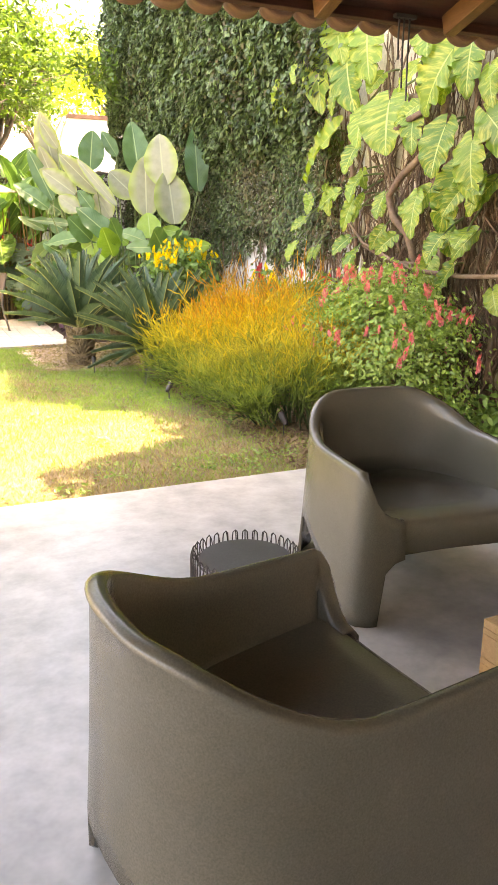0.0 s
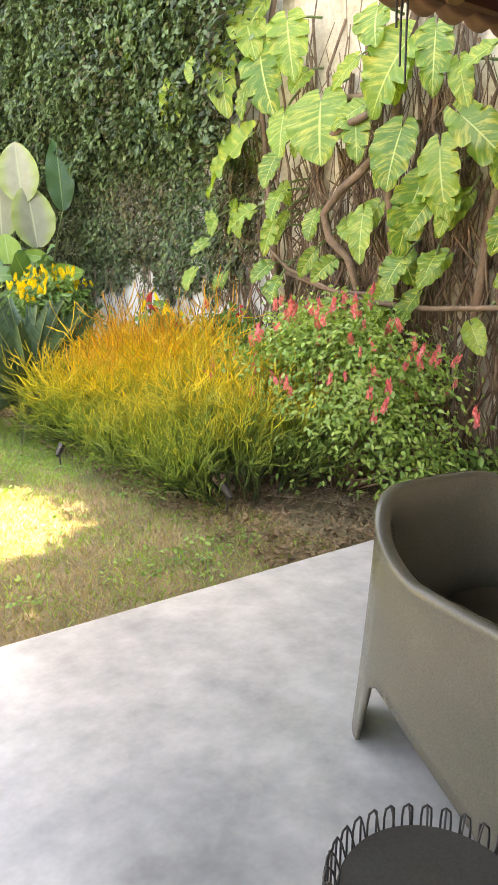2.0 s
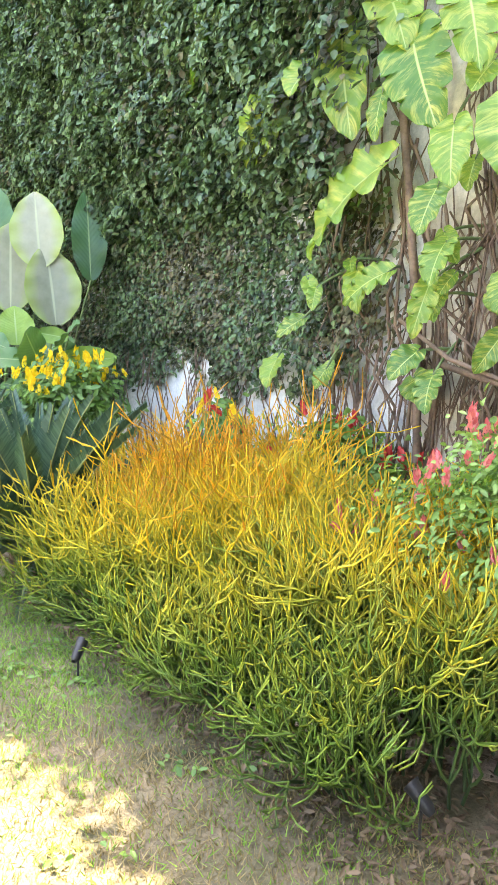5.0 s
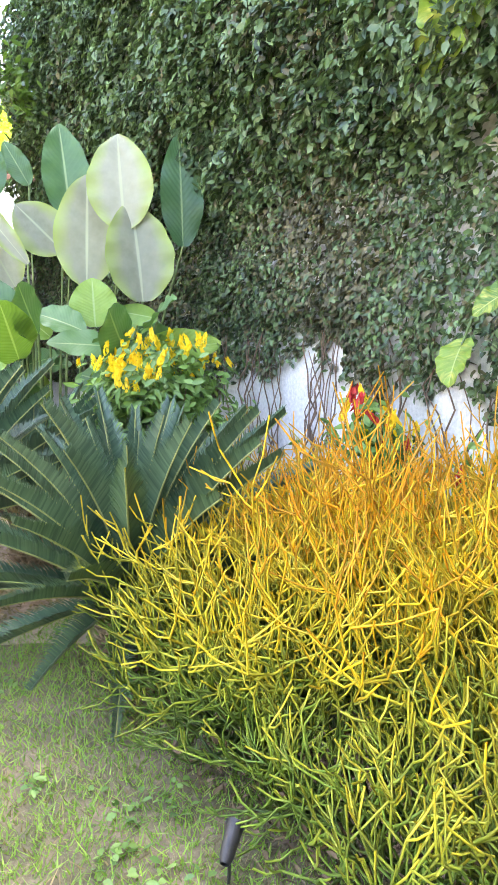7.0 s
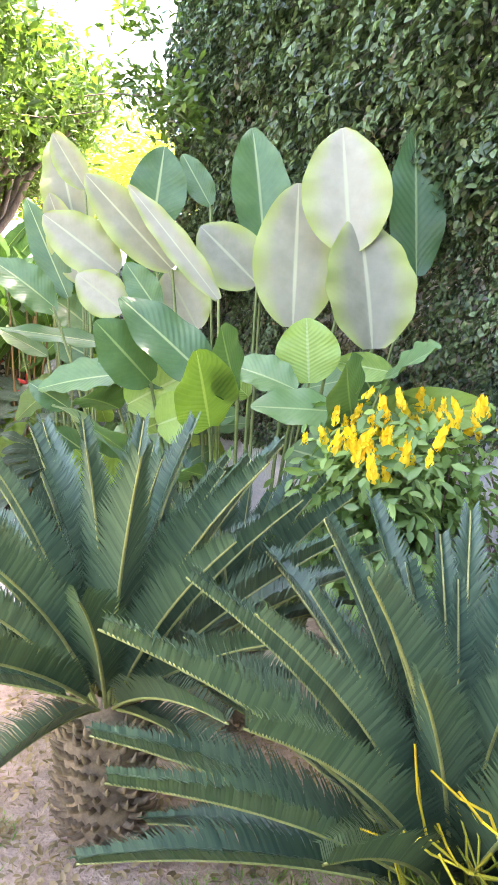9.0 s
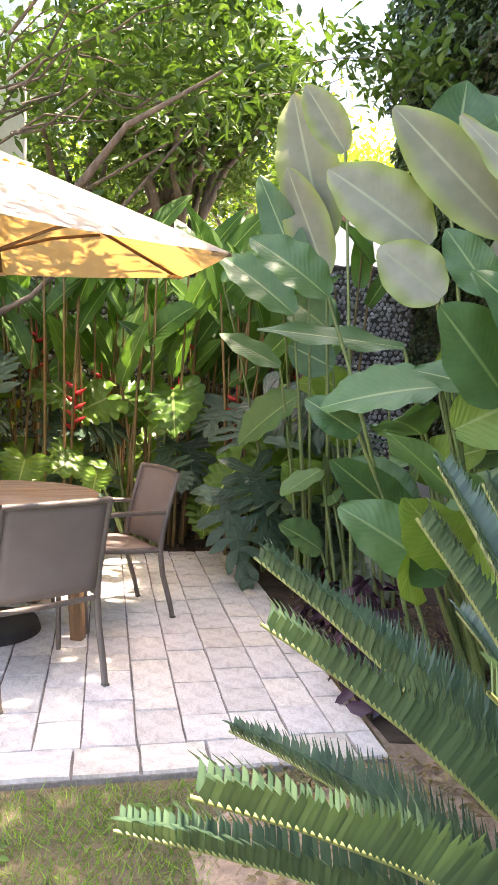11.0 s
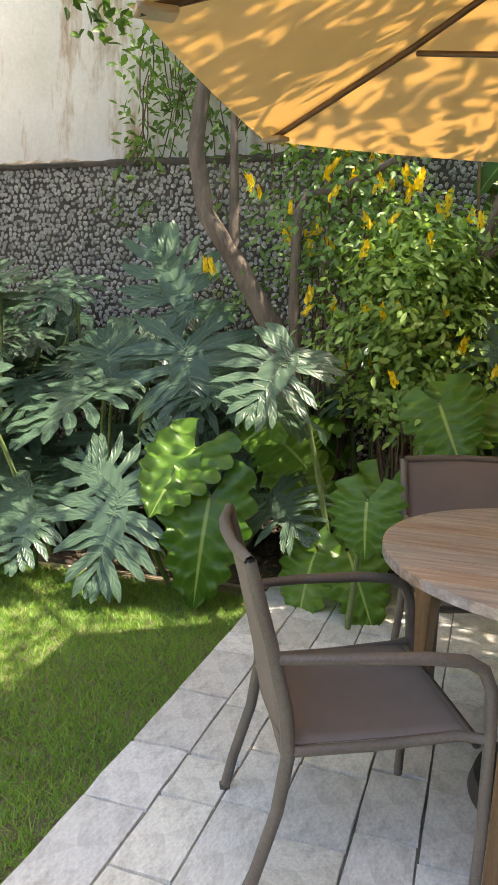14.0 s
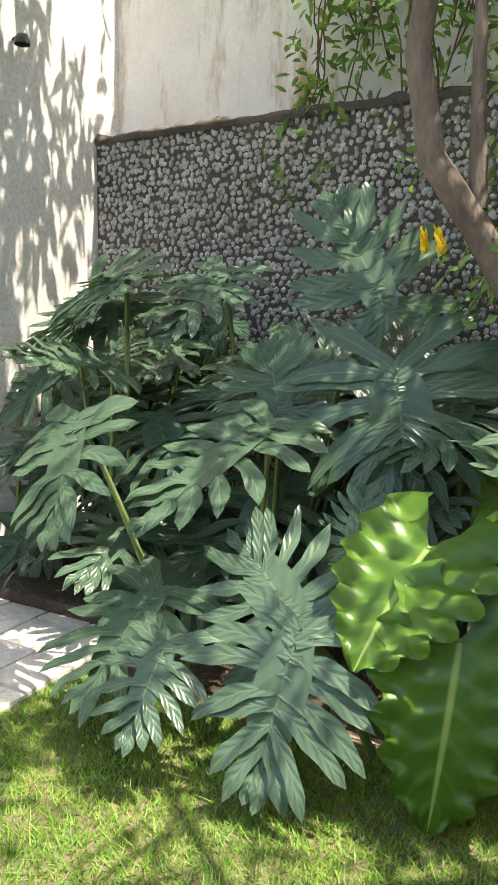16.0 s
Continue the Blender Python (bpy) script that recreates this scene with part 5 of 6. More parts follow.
# the first bush takes the paler leaf, sunlight put into its colour
leafy_shrub("golden_candle_bush", 0.15, 13.5, 0.5, 0.45, 1.9, 0.85, 8000, 0.062, "large green bush dotted with golden candle flowers", "shrub",
            (("flower_spike", 64, 0.082, "yellow", 0.8, "golden candle-shaped flowers"),), 12, "light_shrub")
leafy_shrub("golden_candle_bush", -0.42, 13.75, 0.6, 0.32, 2.75, 1.4, 1900, 0.066, "climbing mass of leaves with golden flowers round the trunk", "shrub",
            (("flower_spike", 70, 0.085, "yellow", 1.5, "golden candle-shaped flowers"),), 14)


# ---- cycads ----
def frond_data(seed):
    rr = random.Random(seed)
    n = 92
    arch = rr.uniform(0.18, 0.34)
    pts = [(0, t, -arch * t * t) for t in np.linspace(0, 1, 9)]
    rach = tube_arrays(pts, np.linspace(0.008, 0.003, 9), 5)
    V, F = [], []
    for side in (-1, 1):
        for k in range(n):
            t = 0.12 + 0.87 * k / (n - 1)
            prof = min(1.0, (t - 0.05) * 5) * (1 - 0.62 * smooth(0.55, 1.02, t))
            ln = 0.138 * prof * rr.uniform(0.92, 1.08)
            ang = radians(54 - 26 * t + rr.uniform(-3, 3))
            lift = 0.85 + rr.uniform(-0.1, 0.1)
            dx, dy, dz = side * math.sin(ang), math.cos(ang), lift * 0.75
            p = np.array([side * 0.004, t, -arch * t * t + 0.003])
            d = np.array([dx, dy, dz]); d /= np.linalg.norm(d)
            w = np.array([0.0, 0.0085, 0.0])
            o = len(V)
            m = p + d * ln * 0.55 + np.array([0, 0, 0.006])
            e = p + d * ln + np.array([0, 0, -0.012])
            V += [p - w, p + w, m + w * 0.8, m - w * 0.8, e + w * 0.1, e - w * 0.1]
            F += [(o, o + 1, o + 2, o + 3), (o + 3, o + 2, o + 4, o + 5)]
    return data_from("rachis", rach[0], rach[1], M["rachis"], rach[2], True), data_from("leaflets", np.array(V), np.array(F), M["cycad"])


FRONDS = [frond_data(s) for s in range(5)]


def cycad(u, v, z_top, r, n, ln, seed, label, low=8.0):
    th = thing("cycad", at(u, v, -0.02), label, "cycad palm", "cycads")
    rr = random.Random(seed)
    tube("trunk", [(0, 0, 0), (0, 0, z_top * 0.4), (0, 0, z_top * 0.85), (0, 0, z_top), (0, 0, z_top + 0.05)], [r * 0.86, r * 0.92, r, r * 0.8, r * 0.25], M["cycad_trunk"], th, 20)
    # old leaf bases round the trunk
    items = []
    rows = max(3, int(z_top / 0.045))
    for k in range(rows):
        for j in range(28):
            a = 2 * math.pi * (j + 0.5 * (k % 2)) / 28 + rr.uniform(-0.07, 0.07)
            z = 0.05 + (z_top - 0.02) * k / rows + rr.uniform(-0.014, 0.014)
            o = np.array([math.cos(a), math.sin(a), 0])
            p = o * r * 0.86 + np.array([0, 0, z])
            up = 0.015 + 0.03 * k / rows
            items.append(tube_arrays([p, p + o * 0.035 + np.array([0, 0, up * 0.5]), p + o * rr.uniform(0.04, 0.06) + np.array([0, 0, up + 0.012])], [0.014, 0.010, 0.002], 4))
    V, F, U = join_arrays(items)
    ob = put("leaf_base_ring", data_from("leaf_base_ring", V, F, M["cycad_trunk"], U), th, None, "brown cut leaf bases")
    ob["kind"] = "stuff"
    for i in range(n):
        f = (i + 0.5) / n
        a = i * 2.39996 + rr.uniform(-0.15, 0.15)
        el = radians(87 - (87 - low) * f ** 1.5 + rr.uniform(-5, 5))
        L = ln * rr.uniform(0.88, 1.08) * (0.78 + 0.22 * math.sin(math.pi * min(1, f * 1.2)))
        d = Vector((math.cos(a) * math.cos(el), math.sin(a) * math.cos(el), math.sin(el)))
        b = Vector((math.cos(a) * r * 0.35, math.sin(a) * r * 0.35, z_top + 0.02))
        face = Vector((-math.cos(a) * math.sin(el), -math.sin(a) * math.sin(el), math.cos(el)))
        m = leaf_pose(b, b + d * L, face)
        ra, le = FRONDS[i % 5]
        fr = put("frond", ra, th, m)
        put("leaflet_blade", le, fr)["kind"] = "stuff"
    return th


cycad(2.33, 8.17, 0.40, 0.13, 46, 0.95, 3, "grey-green cycad with a stout scaly trunk in bare soil", 12.0)
cycad(2.98, 7.33, 0.22, 0.12, 64, 0.95, 5, "low grey-green cycad beside the yellow shrub", -6.0)
cycad(2.95, 8.75, 0.34, 0.11, 30, 0.78, 8, "cycad with blue-green fronds behind the others")


# ---- calathea clump ----
cal = thing("calathea", at(3.4, 9.9), "tall calathea with broad waxy pale-backed leaves", "foliage plant")
CN = 0


def cal_leaf(b, t, w, side):
    global CN
    CN += 1
    o = Vector((3.4, 9.9, 0))
    b, t = Vector(b) - o, Vector(t) - o
    face = Vector((1.89 - 3.4, 6.0 - 9.9, 0.6)) + Vector((math.sin(CN * 1.7) * 0.9, 0, math.cos(CN * 2.3) * 0.6))
    if side == "g":
        face = Vector((-0.7, -0.5, 0.8 + 0.3 * math.sin(CN))) if abs((t - b).normalized().z) < 0.8 else face
    mat = {"w": M["cal_white"], "g": M["cal_green"], "y": M["cal_lime"]}[side]
    root = Vector(((b.x + 0.1) * 0.55, (b.y + 0.1) * 0.55 + 0.1, 0))
    if b.y > 1.3:
        root = Vector((max(b.x + 0.12, -0.62), b.y + 0.12 * math.sin(CN), 0))
    add_leaf(cal, "oval", b.lerp(t, -0.04), b.lerp(t, 1.12), w * 1.0, face, mat, CN % 2, stem_from=root, stem_r=0.009)


cal_leaf((3.8, 9.19, 1.58), (3.75, 9.22, 2.15), 0.49, 'w')
cal_leaf((3.54, 9.56, 1.69), (3.54, 9.56, 2.33), 0.41, 'w')
cal_leaf((3.71, 9.3, 2.05), (3.66, 9.33, 2.59), 0.46, 'w')
cal_leaf((4.24, 9.5, 2.01), (4.21, 9.52, 2.69), 0.28, 'g')
cal_leaf((3.65, 10.27, 2.22), (3.59, 10.3, 2.85), 0.38, 'g')
cal_leaf((3.49, 9.24, 1.39), (3.47, 9.25, 1.66), 0.3, 'y')
cal_leaf((3.39, 9.19, 1.35), (3.14, 9.3, 1.47), 0.25, 'g')
cal_leaf((3.06, 9.42, 1.36), (2.68, 9.54, 1.72), 0.29, 'g')
cal_leaf((3.16, 9.71, 1.81), (2.76, 9.82, 2.31), 0.18, 'w')
cal_leaf((2.98, 9.98, 1.98), (2.58, 10.06, 2.38), 0.29, 'w')
cal_leaf((2.72, 10.14, 1.95), (2.38, 10.2, 2.21), 0.29, 'w')
cal_leaf((2.74, 10.04, 1.73), (2.53, 10.08, 1.89), 0.24, 'w')
cal_leaf((2.42, 10.49, 1.77), (2.14, 10.52, 2.0), 0.24, 'g')
cal_leaf((3.5, 10.01, 1.94), (3.23, 10.11, 2.21), 0.37, 'w')
cal_leaf((3.16, 10.02, 1.66), (3.01, 10.07, 1.94), 0.29, 'w')
cal_leaf((3.06, 10.68, 2.32), (3.11, 10.66, 2.76), 0.38, 'g')
cal_leaf((2.72, 11.26, 2.64), (2.52, 11.28, 2.94), 0.21, 'w')
cal_leaf((2.79, 10.54, 1.56), (2.22, 10.61, 1.63), 0.14, 'g')
cal_leaf((2.94, 9.78, 1.34), (2.63, 9.86, 1.46), 0.21, 'g')
cal_leaf((3.22, 9.36, 1.31), (3.04, 9.43, 1.47), 0.17, 'y')
cal_leaf((3.88, 9.14, 1.45), (3.67, 9.27, 1.49), 0.14, 'y')
cal_leaf((2.92, 9.99, 1.75), (2.77, 10.03, 1.96), 0.19, 'g')
cal_leaf((2.48, 10.18, 1.19), (2.3, 10.21, 1.31), 0.16, 'g')
cal_leaf((3.46, 10.77, 2.52), (3.3, 10.82, 2.8), 0.2, 'g')
# the tall leaves beside the patio
cal_leaf((2.81, 11.87, 2.29), (2.59, 11.95, 3.12), 0.4, 'w')
cal_leaf((2.69, 11.8, 1.96), (2.42, 11.91, 2.59), 0.24, 'g')
cal_leaf((2.58, 11.74, 1.82), (2.21, 11.85, 2.16), 0.29, 'g')
cal_leaf((2.56, 11.96, 1.5), (2.24, 12.06, 1.68), 0.16, 'g')
cal_leaf((2.7, 12.02, 1.3), (2.36, 12.13, 1.05), 0.34, 'g')
cal_leaf((2.88, 11.85, 1.5), (2.65, 11.93, 1.62), 0.27, 'g')
cal_leaf((2.62, 12.15, 1.98), (2.58, 12.16, 2.33), 0.22, 'y')
cal_leaf((2.79, 11.77, 2.07), (2.57, 11.85, 2.64), 0.28, 'w')
cal_leaf((2.87, 11.96, 1.75), (2.67, 12.03, 1.93), 0.39, 'g')
cal_leaf((2.29, 12.55, 2.09), (2.48, 12.51, 2.29), 0.25, 'g')
rr = random.Random(23)
for i in range(22):
    b = Vector((rr.uniform(2.72, 3.2), rr.uniform(11.5, 12.5), rr.uniform(0.35, 1.5)))
    cal_leaf(b, b + Vector((rr.uniform(-0.34, 0.1), rr.uniform(-0.35, 0.15), rr.uniform(-0.12, 0.22))), rr.uniform(0.18, 0.28), 'y' if i % 4 == 0 else 'g')
rr = random.Random(17)
for i in range(60):
    a = rr.uniform(0, 6.28)
    b = Vector((3.5 + 0.75 * math.cos(a), 10.0 + 1.0 * math.sin(a), rr.uniform(0.55, 1.4)))
    t = b + Vector((rr.uniform(-0.4, 0.3), rr.uniform(-0.45, 0.2), rr.uniform(-0.08, 0.28)))
    if t.x < 4.3 and b.x < 4.35:
        cal_leaf(b, t, rr.uniform(0.2, 0.32), "g" if i % 6 else "y")


# ---- split-leaf philodendrons and bright broad leaves in the back bed ----
PLANTS = {}
PN = 0


def philo_leaf(b, t, w, kind):
    global PN
    PN += 1
    cell = (kind, round(b[0] / 0.9))
    if cell not in PLANTS:
        u0 = cell[1] * 0.9
        if kind == "d":
            PLANTS[cell] = (thing("philodendron", at(u0, 13.35), "split-leaf philodendron with large glossy dark green leaves", "foliage plant", "philodendrons"), Vector((u0, 13.35, 0)))
        else:
            PLANTS[cell] = (thing("elephant_ear", at(u0, 13.15), "elephant-ear plant with broad wavy bright green leaves", "foliage plant", "elephant ears"), Vector((u0, 13.15, 0)))
    th, o = PLANTS[cell]
    b, t = Vector(b) - o, Vector(t) - o
    face = Vector((0.25 * math.sin(PN * 1.9), -0.75, 0.75 + 0.2 * math.cos(PN)))
    root = Vector((b.x * 0.3, min(b.y + 0.25, 0.2), 0.02))
    add_leaf(th, "lobed" if kind == "d" else "alocasia", b, t, w * (1.12 if kind == "d" else 1.15), face, M["philo"] if kind == "d" else M["alocasia"], PN % 3, stem_from=root, stem_r=0.011)


philo_leaf((-1.12, 12.44, 0.51), (-1.15, 12.2, 0.15), 0.42, 'd')
philo_leaf((-1.73, 12.59, 0.46), (-1.83, 12.26, 0.27), 0.44, 'd')
philo_leaf((-1.53, 13.02, 1.02), (-1.74, 12.46, 0.77), 0.42, 'd')
philo_leaf((-1.14, 13.28, 1.23), (-1.04, 13.15, 0.89), 0.6, 'd')
philo_leaf((-1.35, 13.79, 1.43), (-1.63, 13.79, 1.99), 0.53, 'd')
philo_leaf((-2.21, 12.72, 1.02), (-2.11, 12.41, 0.68), 0.43, 'd')
philo_leaf((-2.37, 13.12, 1.19), (-2.51, 12.71, 1.31), 0.29, 'd')
philo_leaf((-2.07, 13.57, 1.63), (-2.13, 13.17, 1.41), 0.36, 'd')
philo_leaf((-2.44, 13.31, 1.62), (-2.47, 13.02, 1.41), 0.29, 'd')
philo_leaf((-1.56, 13.16, 1.02), (-1.71, 13.31, 1.3), 0.41, 'd')
philo_leaf((-1.53, 12.36, 0.41), (-1.53, 12.12, 0.23), 0.27, 'd')
philo_leaf((-1.19, 12.57, 0.46), (-1.44, 12.66, 0.66), 0.41, 'd')
philo_leaf((-1.11, 12.81, 0.63), (-1.12, 12.91, 0.85), 0.19, 'd')
philo_leaf((-0.68, 12.53, 0.54), (-0.67, 12.27, 0.09), 0.41, 'b')
philo_leaf((-0.81, 12.65, 0.75), (-0.94, 12.35, 0.5), 0.43, 'b')
philo_leaf((-0.19, 12.75, 0.27), (-0.26, 12.54, -0.02), 0.33, 'b')
philo_leaf((0.1, 12.89, 0.59), (0.07, 12.68, 0.31), 0.3, 'b')
philo_leaf((-0.02, 12.68, 0.3), (0.16, 12.49, 0.01), 0.3, 'b')
philo_leaf((-0.36, 12.92, 0.94), (-0.57, 12.66, 1.03), 0.48, 'd')
philo_leaf((-0.45, 12.8, 0.51), (-0.25, 12.64, 0.4), 0.36, 'd')
philo_leaf((-0.42, 12.91, 0.76), (-0.28, 12.84, 0.68), 0.39, 'b')
philo_leaf((0.35, 12.72, 1.04), (0.46, 12.53, 0.81), 0.34, 'b')
philo_leaf((0.13, 12.19, 0.68), (0.13, 12.09, 0.47), 0.28, 'b')
philo_leaf((-0.32, 12.6, 1.25), (-0.44, 12.36, 1.0), 0.4, 'd')
philo_leaf((0.54, 13.24, 1.24), (0.68, 13.35, 1.54), 0.37, 'd')
philo_leaf((2.28, 12.25, 0.65), (2.44, 12.0, 0.09), 0.36, 'd')
philo_leaf((2.49, 12.29, 0.78), (2.64, 12.05, 0.34), 0.4, 'd')
philo_leaf((2.92, 12.26, 0.66), (2.95, 12.03, 0.34), 0.38, 'd')
philo_leaf((2.44, 12.62, 0.77), (2.16, 12.48, 0.5), 0.32, 'b')
philo_leaf((0.47, 12.8, 1.03), (0.42, 12.69, 0.83), 0.4, 'b')
philo_leaf((0.96, 12.55, 0.82), (0.93, 12.45, 0.69), 0.31, 'b')
philo_leaf((1.44, 12.67, 0.71), (1.4, 12.56, 0.61), 0.21, 'b')
philo_leaf((2.82, 12.72, 1.02), (2.57, 12.59, 0.74), 0.55, 'b')
rr = random.Random(31)
for i in range(150):
    u = rr.uniform(-3.1, 3.3) if i < 125 else rr.uniform(-3.4, -2.3)
    z = rr.uniform(0.25, 1.35) if i < 125 else rr.uniform(0.6, 1.65)
    v = 13.0 + rr.uniform(0.0, 0.9) + 0.3 * z
    if u > 2.6:
        v -= 1.0
    L = rr.uniform(0.36, 0.58)
    a = rr.uniform(-1.2, 1.2)
    t = (u + L * math.sin(a) * 0.8, v - L * math.cos(a) * 0.7, z + rr.uniform(-0.28, 0.02))
    if t[2] > 0.03:
        philo_leaf((u, v, z), t, L * rr.uniform(0.8, 1.0), "d" if (u < -0.6 or rr.random() < 0.45) else "b")


# ---- heliconias ----
def heliconia(u, v, seed):
    th = thing("heliconia", at(u, v), "clump of tall heliconia canes with paddle leaves and red bracts", "foliage plant", "heliconias")
    rr = random.Random(seed)
    for k in range(9):
        a = rr.uniform(0, 6.28)
        r = rr.uniform(0.03, 0.26)
        x, y = r * math.cos(a), r * math.sin(a)
        h = rr.uniform(1.5, 2.6)
        lx, ly = rr.uniform(-0.18, 0.18), rr.uniform(-0.2, 0.1)
        tube("cane", [(x, y, 0), (x + lx * 0.3, y + ly * 0.3, h * 0.5), (x + lx, y + ly, h)], [0.016, 0.013, 0.008], M["cane"], th, 6)
        for j in range(2 if k % 3 == 1 else 1):
            q = 0.86 + 0.14 * j
            b = Vector((x + lx * q, y + ly * q, h * q))
            w = rr.uniform(0, 6.28)
            L = rr.uniform(0.5, 0.85)
            t = b + Vector((math.cos(w) * 0.5 * L, math.sin(w) * 0.35 * L - 0.1, L * rr.uniform(0.35, 0.95)))
            add_leaf(th, "paddle", b, t, L * rr.uniform(0.24, 0.33), (math.cos(w) * -0.5, -0.8, 0.5), M["paddle"], rr.randint(0, 1))
        if k < 1:
            b = Vector((x + lx * 0.75 + 0.05, y + ly * 0.75 - 0.1, h * 0.72 + 0.1))
            items = []
            for j in range(7):
                s = 1 if j % 2 else -1
                p = b + Vector((0, 0, -0.055 * j))
                V, F, U = tube_arrays([p, p + Vector((s * 0.035, 0, 0.012)), p + Vector((s * 0.085, 0, 0.045))], [0.012, 0.022, 0.003], 5)
                items.append((V, F, U))
            items.append(tube_arrays([b + Vector((0, 0, 0.12)), b, b + Vector((0, 0, -0.36))], [0.004, 0.006, 0.004], 5))
            V, F, U = join_arrays(items)
            put("bract", data_from("bract", V, F, M["red"], U, True), th, None, "hanging zigzag red flower bract")


for i, (u, v) in enumerate(((0.75, 13.75), (1.15, 13.45), (1.5, 13.8), (1.85, 13.5), (2.2, 13.75), (2.55, 13.4), (2.9, 13.8), (3.25, 13.3), (0.95, 14.1), (1.7, 14.15), (2.4, 14.15), (3.1, 14.2))):
    heliconia(u, v, 40 + i)


# ---- trees ----
def crown(name, centres, n, leaf, spread, mat, parent, seed, droop=0.3, label=""):
    rng = np.random.default_rng(seed)
    cl = np.array(centres)
    idx = rng.integers(len(cl), size=n)
    cen = cl[idx] + rng.normal(size=(n, 3)) * np.array(spread)
    nrm = rng.normal(size=(n, 3)) * 0.7 + np.array([0, 0, 0.8])
    ups = rng.normal(size=(n, 3)) + np.array([0, 0, -droop])
    V, F = cloud(cen, nrm, ups, leaf, leaf * 0.36, rng)
    ob = put(name, data_from(name, V, F, M[mat]), parent, None, label)
    ob["kind"] = "stuff"


tree = thing("garden_tree", TURN, "small garden tree with forked grey trunk and leafy canopy", "tree")
tube("trunk", [Vector(p) for p in ((-0.50, 13.55, -0.05), (-0.52, 13.5, 0.5), (-0.58, 13.45, 1.1), (-0.63, 13.43, 1.3), (-0.89, 13.36, 1.74), (-1.05, 13.3, 1.98), (-1.11, 13.27, 2.34), (-1.08, 13.28, 2.62), (-1.0, 13.3, 2.9), (-0.95, 13.2, 3.4), (-0.7, 12.9, 4.1))], [0.085, 0.075, 0.07, 0.066, 0.055, 0.052, 0.046, 0.044, 0.04, 0.034, 0.015], M["bark"], tree, 10)
BOUGHS = (((-0.52, 13.5, 0.9), (-0.55, 13.45, 1.5), (-0.55, 13.45, 2.0), (-0.50, 13.46, 2.1), (-0.29, 13.5, 2.15), (-0.05, 13.52, 2.28), (0.5, 13.4, 2.45), (1.2, 13.1, 2.7), (1.9, 12.9, 3.1)),
         ((-0.89, 13.36, 1.8), (-0.92, 13.4, 2.2), (-0.93, 13.38, 2.7), (-0.8, 13.5, 3.4)),
         ((0.0, 13.5, 1.4), (0.45, 13.45, 1.75), (0.9, 13.4, 2.0), (1.5, 13.3, 2.6), (2.1, 13.1, 3.3)),
         ((0.45, 13.45, 1.75), (0.55, 13.4, 2.1), (0.75, 13.35, 2.6)),
         ((-1.0, 13.3, 2.9), (-1.5, 13.0, 3.3), (-2.0, 12.6, 3.8)),
         ((-0.95, 13.2, 3.4), (-0.4, 12.6, 3.7), (0.4, 12.1, 3.9), (1.2, 11.7, 4.0)),
         ((1.2, 13.1, 2.7), (1.6, 12.6, 3.1), (2.2, 12.3, 3.4)))
for L in BOUGHS:
    tube("limb", [Vector(p) for p in L], np.linspace(0.036, 0.010, len(L)), M["bark"], tree, 8)
rr = random.Random(77)
cl = []
for i in range(125):
    u = rr.uniform(-3.0, 2.4)
    v = rr.uniform(10.3, 14.6) if u < 1.3 else rr.uniform(11.8, 14.6)
    z = 3.3 + 1.6 * rr.random() + 0.35 * abs(v - 13) * rr.random()
    # clumps left out here to let sun spots through to the lawn
    if 10.9 < v < 12.7 and -0.5 < u < 1.5 and rr.random() < 0.08:
        continue
    if v < 12.6 and u < 1.0 and rr.random() < 0.25:
        continue
    if v < 12.4:
        z += 0.3 + 0.35 * (12.4 - v)
    cl.append((u, v, z))
# mostly unseen extra clumps that dapple lawn, west wall, patio and heliconias
for i in range(18):
    cl.append((rr.uniform(-1.6, 1.0), rr.uniform(10.3, 12.7), rr.uniform(4.3, 5.3)))
for i in range(34):
    cl.append((rr.uniform(-3.2, -2.0), rr.uniform(11.6, 14.3), rr.uniform(4.0, 5.0)))
for i in range(14):
    cl.append((rr.uniform(1.0, 3.2), rr.uniform(9.5, 10.7), rr.uniform(4.2, 5.2)))
for i in range(20):
    cl.append((rr.uniform(1.6, 4.0), rr.uniform(12.6, 14.6), rr.uniform(3.6, 4.6)))
crown("leaves", cl, 17000, 0.13, (0.17, 0.17, 0.14), "tree_leaf", tree, 5, 0.8, "drooping pointed green leaves, with clumps added for dappled shade")
items = []
for c in cl[::3]:
    s = min(cl, key=lambda q: (q[0] - c[0]) ** 2 + (q[1] - c[1]) ** 2 + (q[2] - c[2]) ** 2 if q != c else 99)
    e = Vector((-0.6 + 0.5 * (c[0] + 0.6), 13.1 + 0.4 * (c[1] - 13.1), min(c[2] - 0.4, 3.4)))
    items.append(tube_arrays(bent(e, c, -0.12, 8, 0.10, rr), np.linspace(0.012, 0.003, 8), 5))
V, F, U = join_arrays(items)
ob = put("twig_tangle", data_from("twig_tangle", V, F, M["bark"], U, True), tree)
ob["kind"] = "stuff"


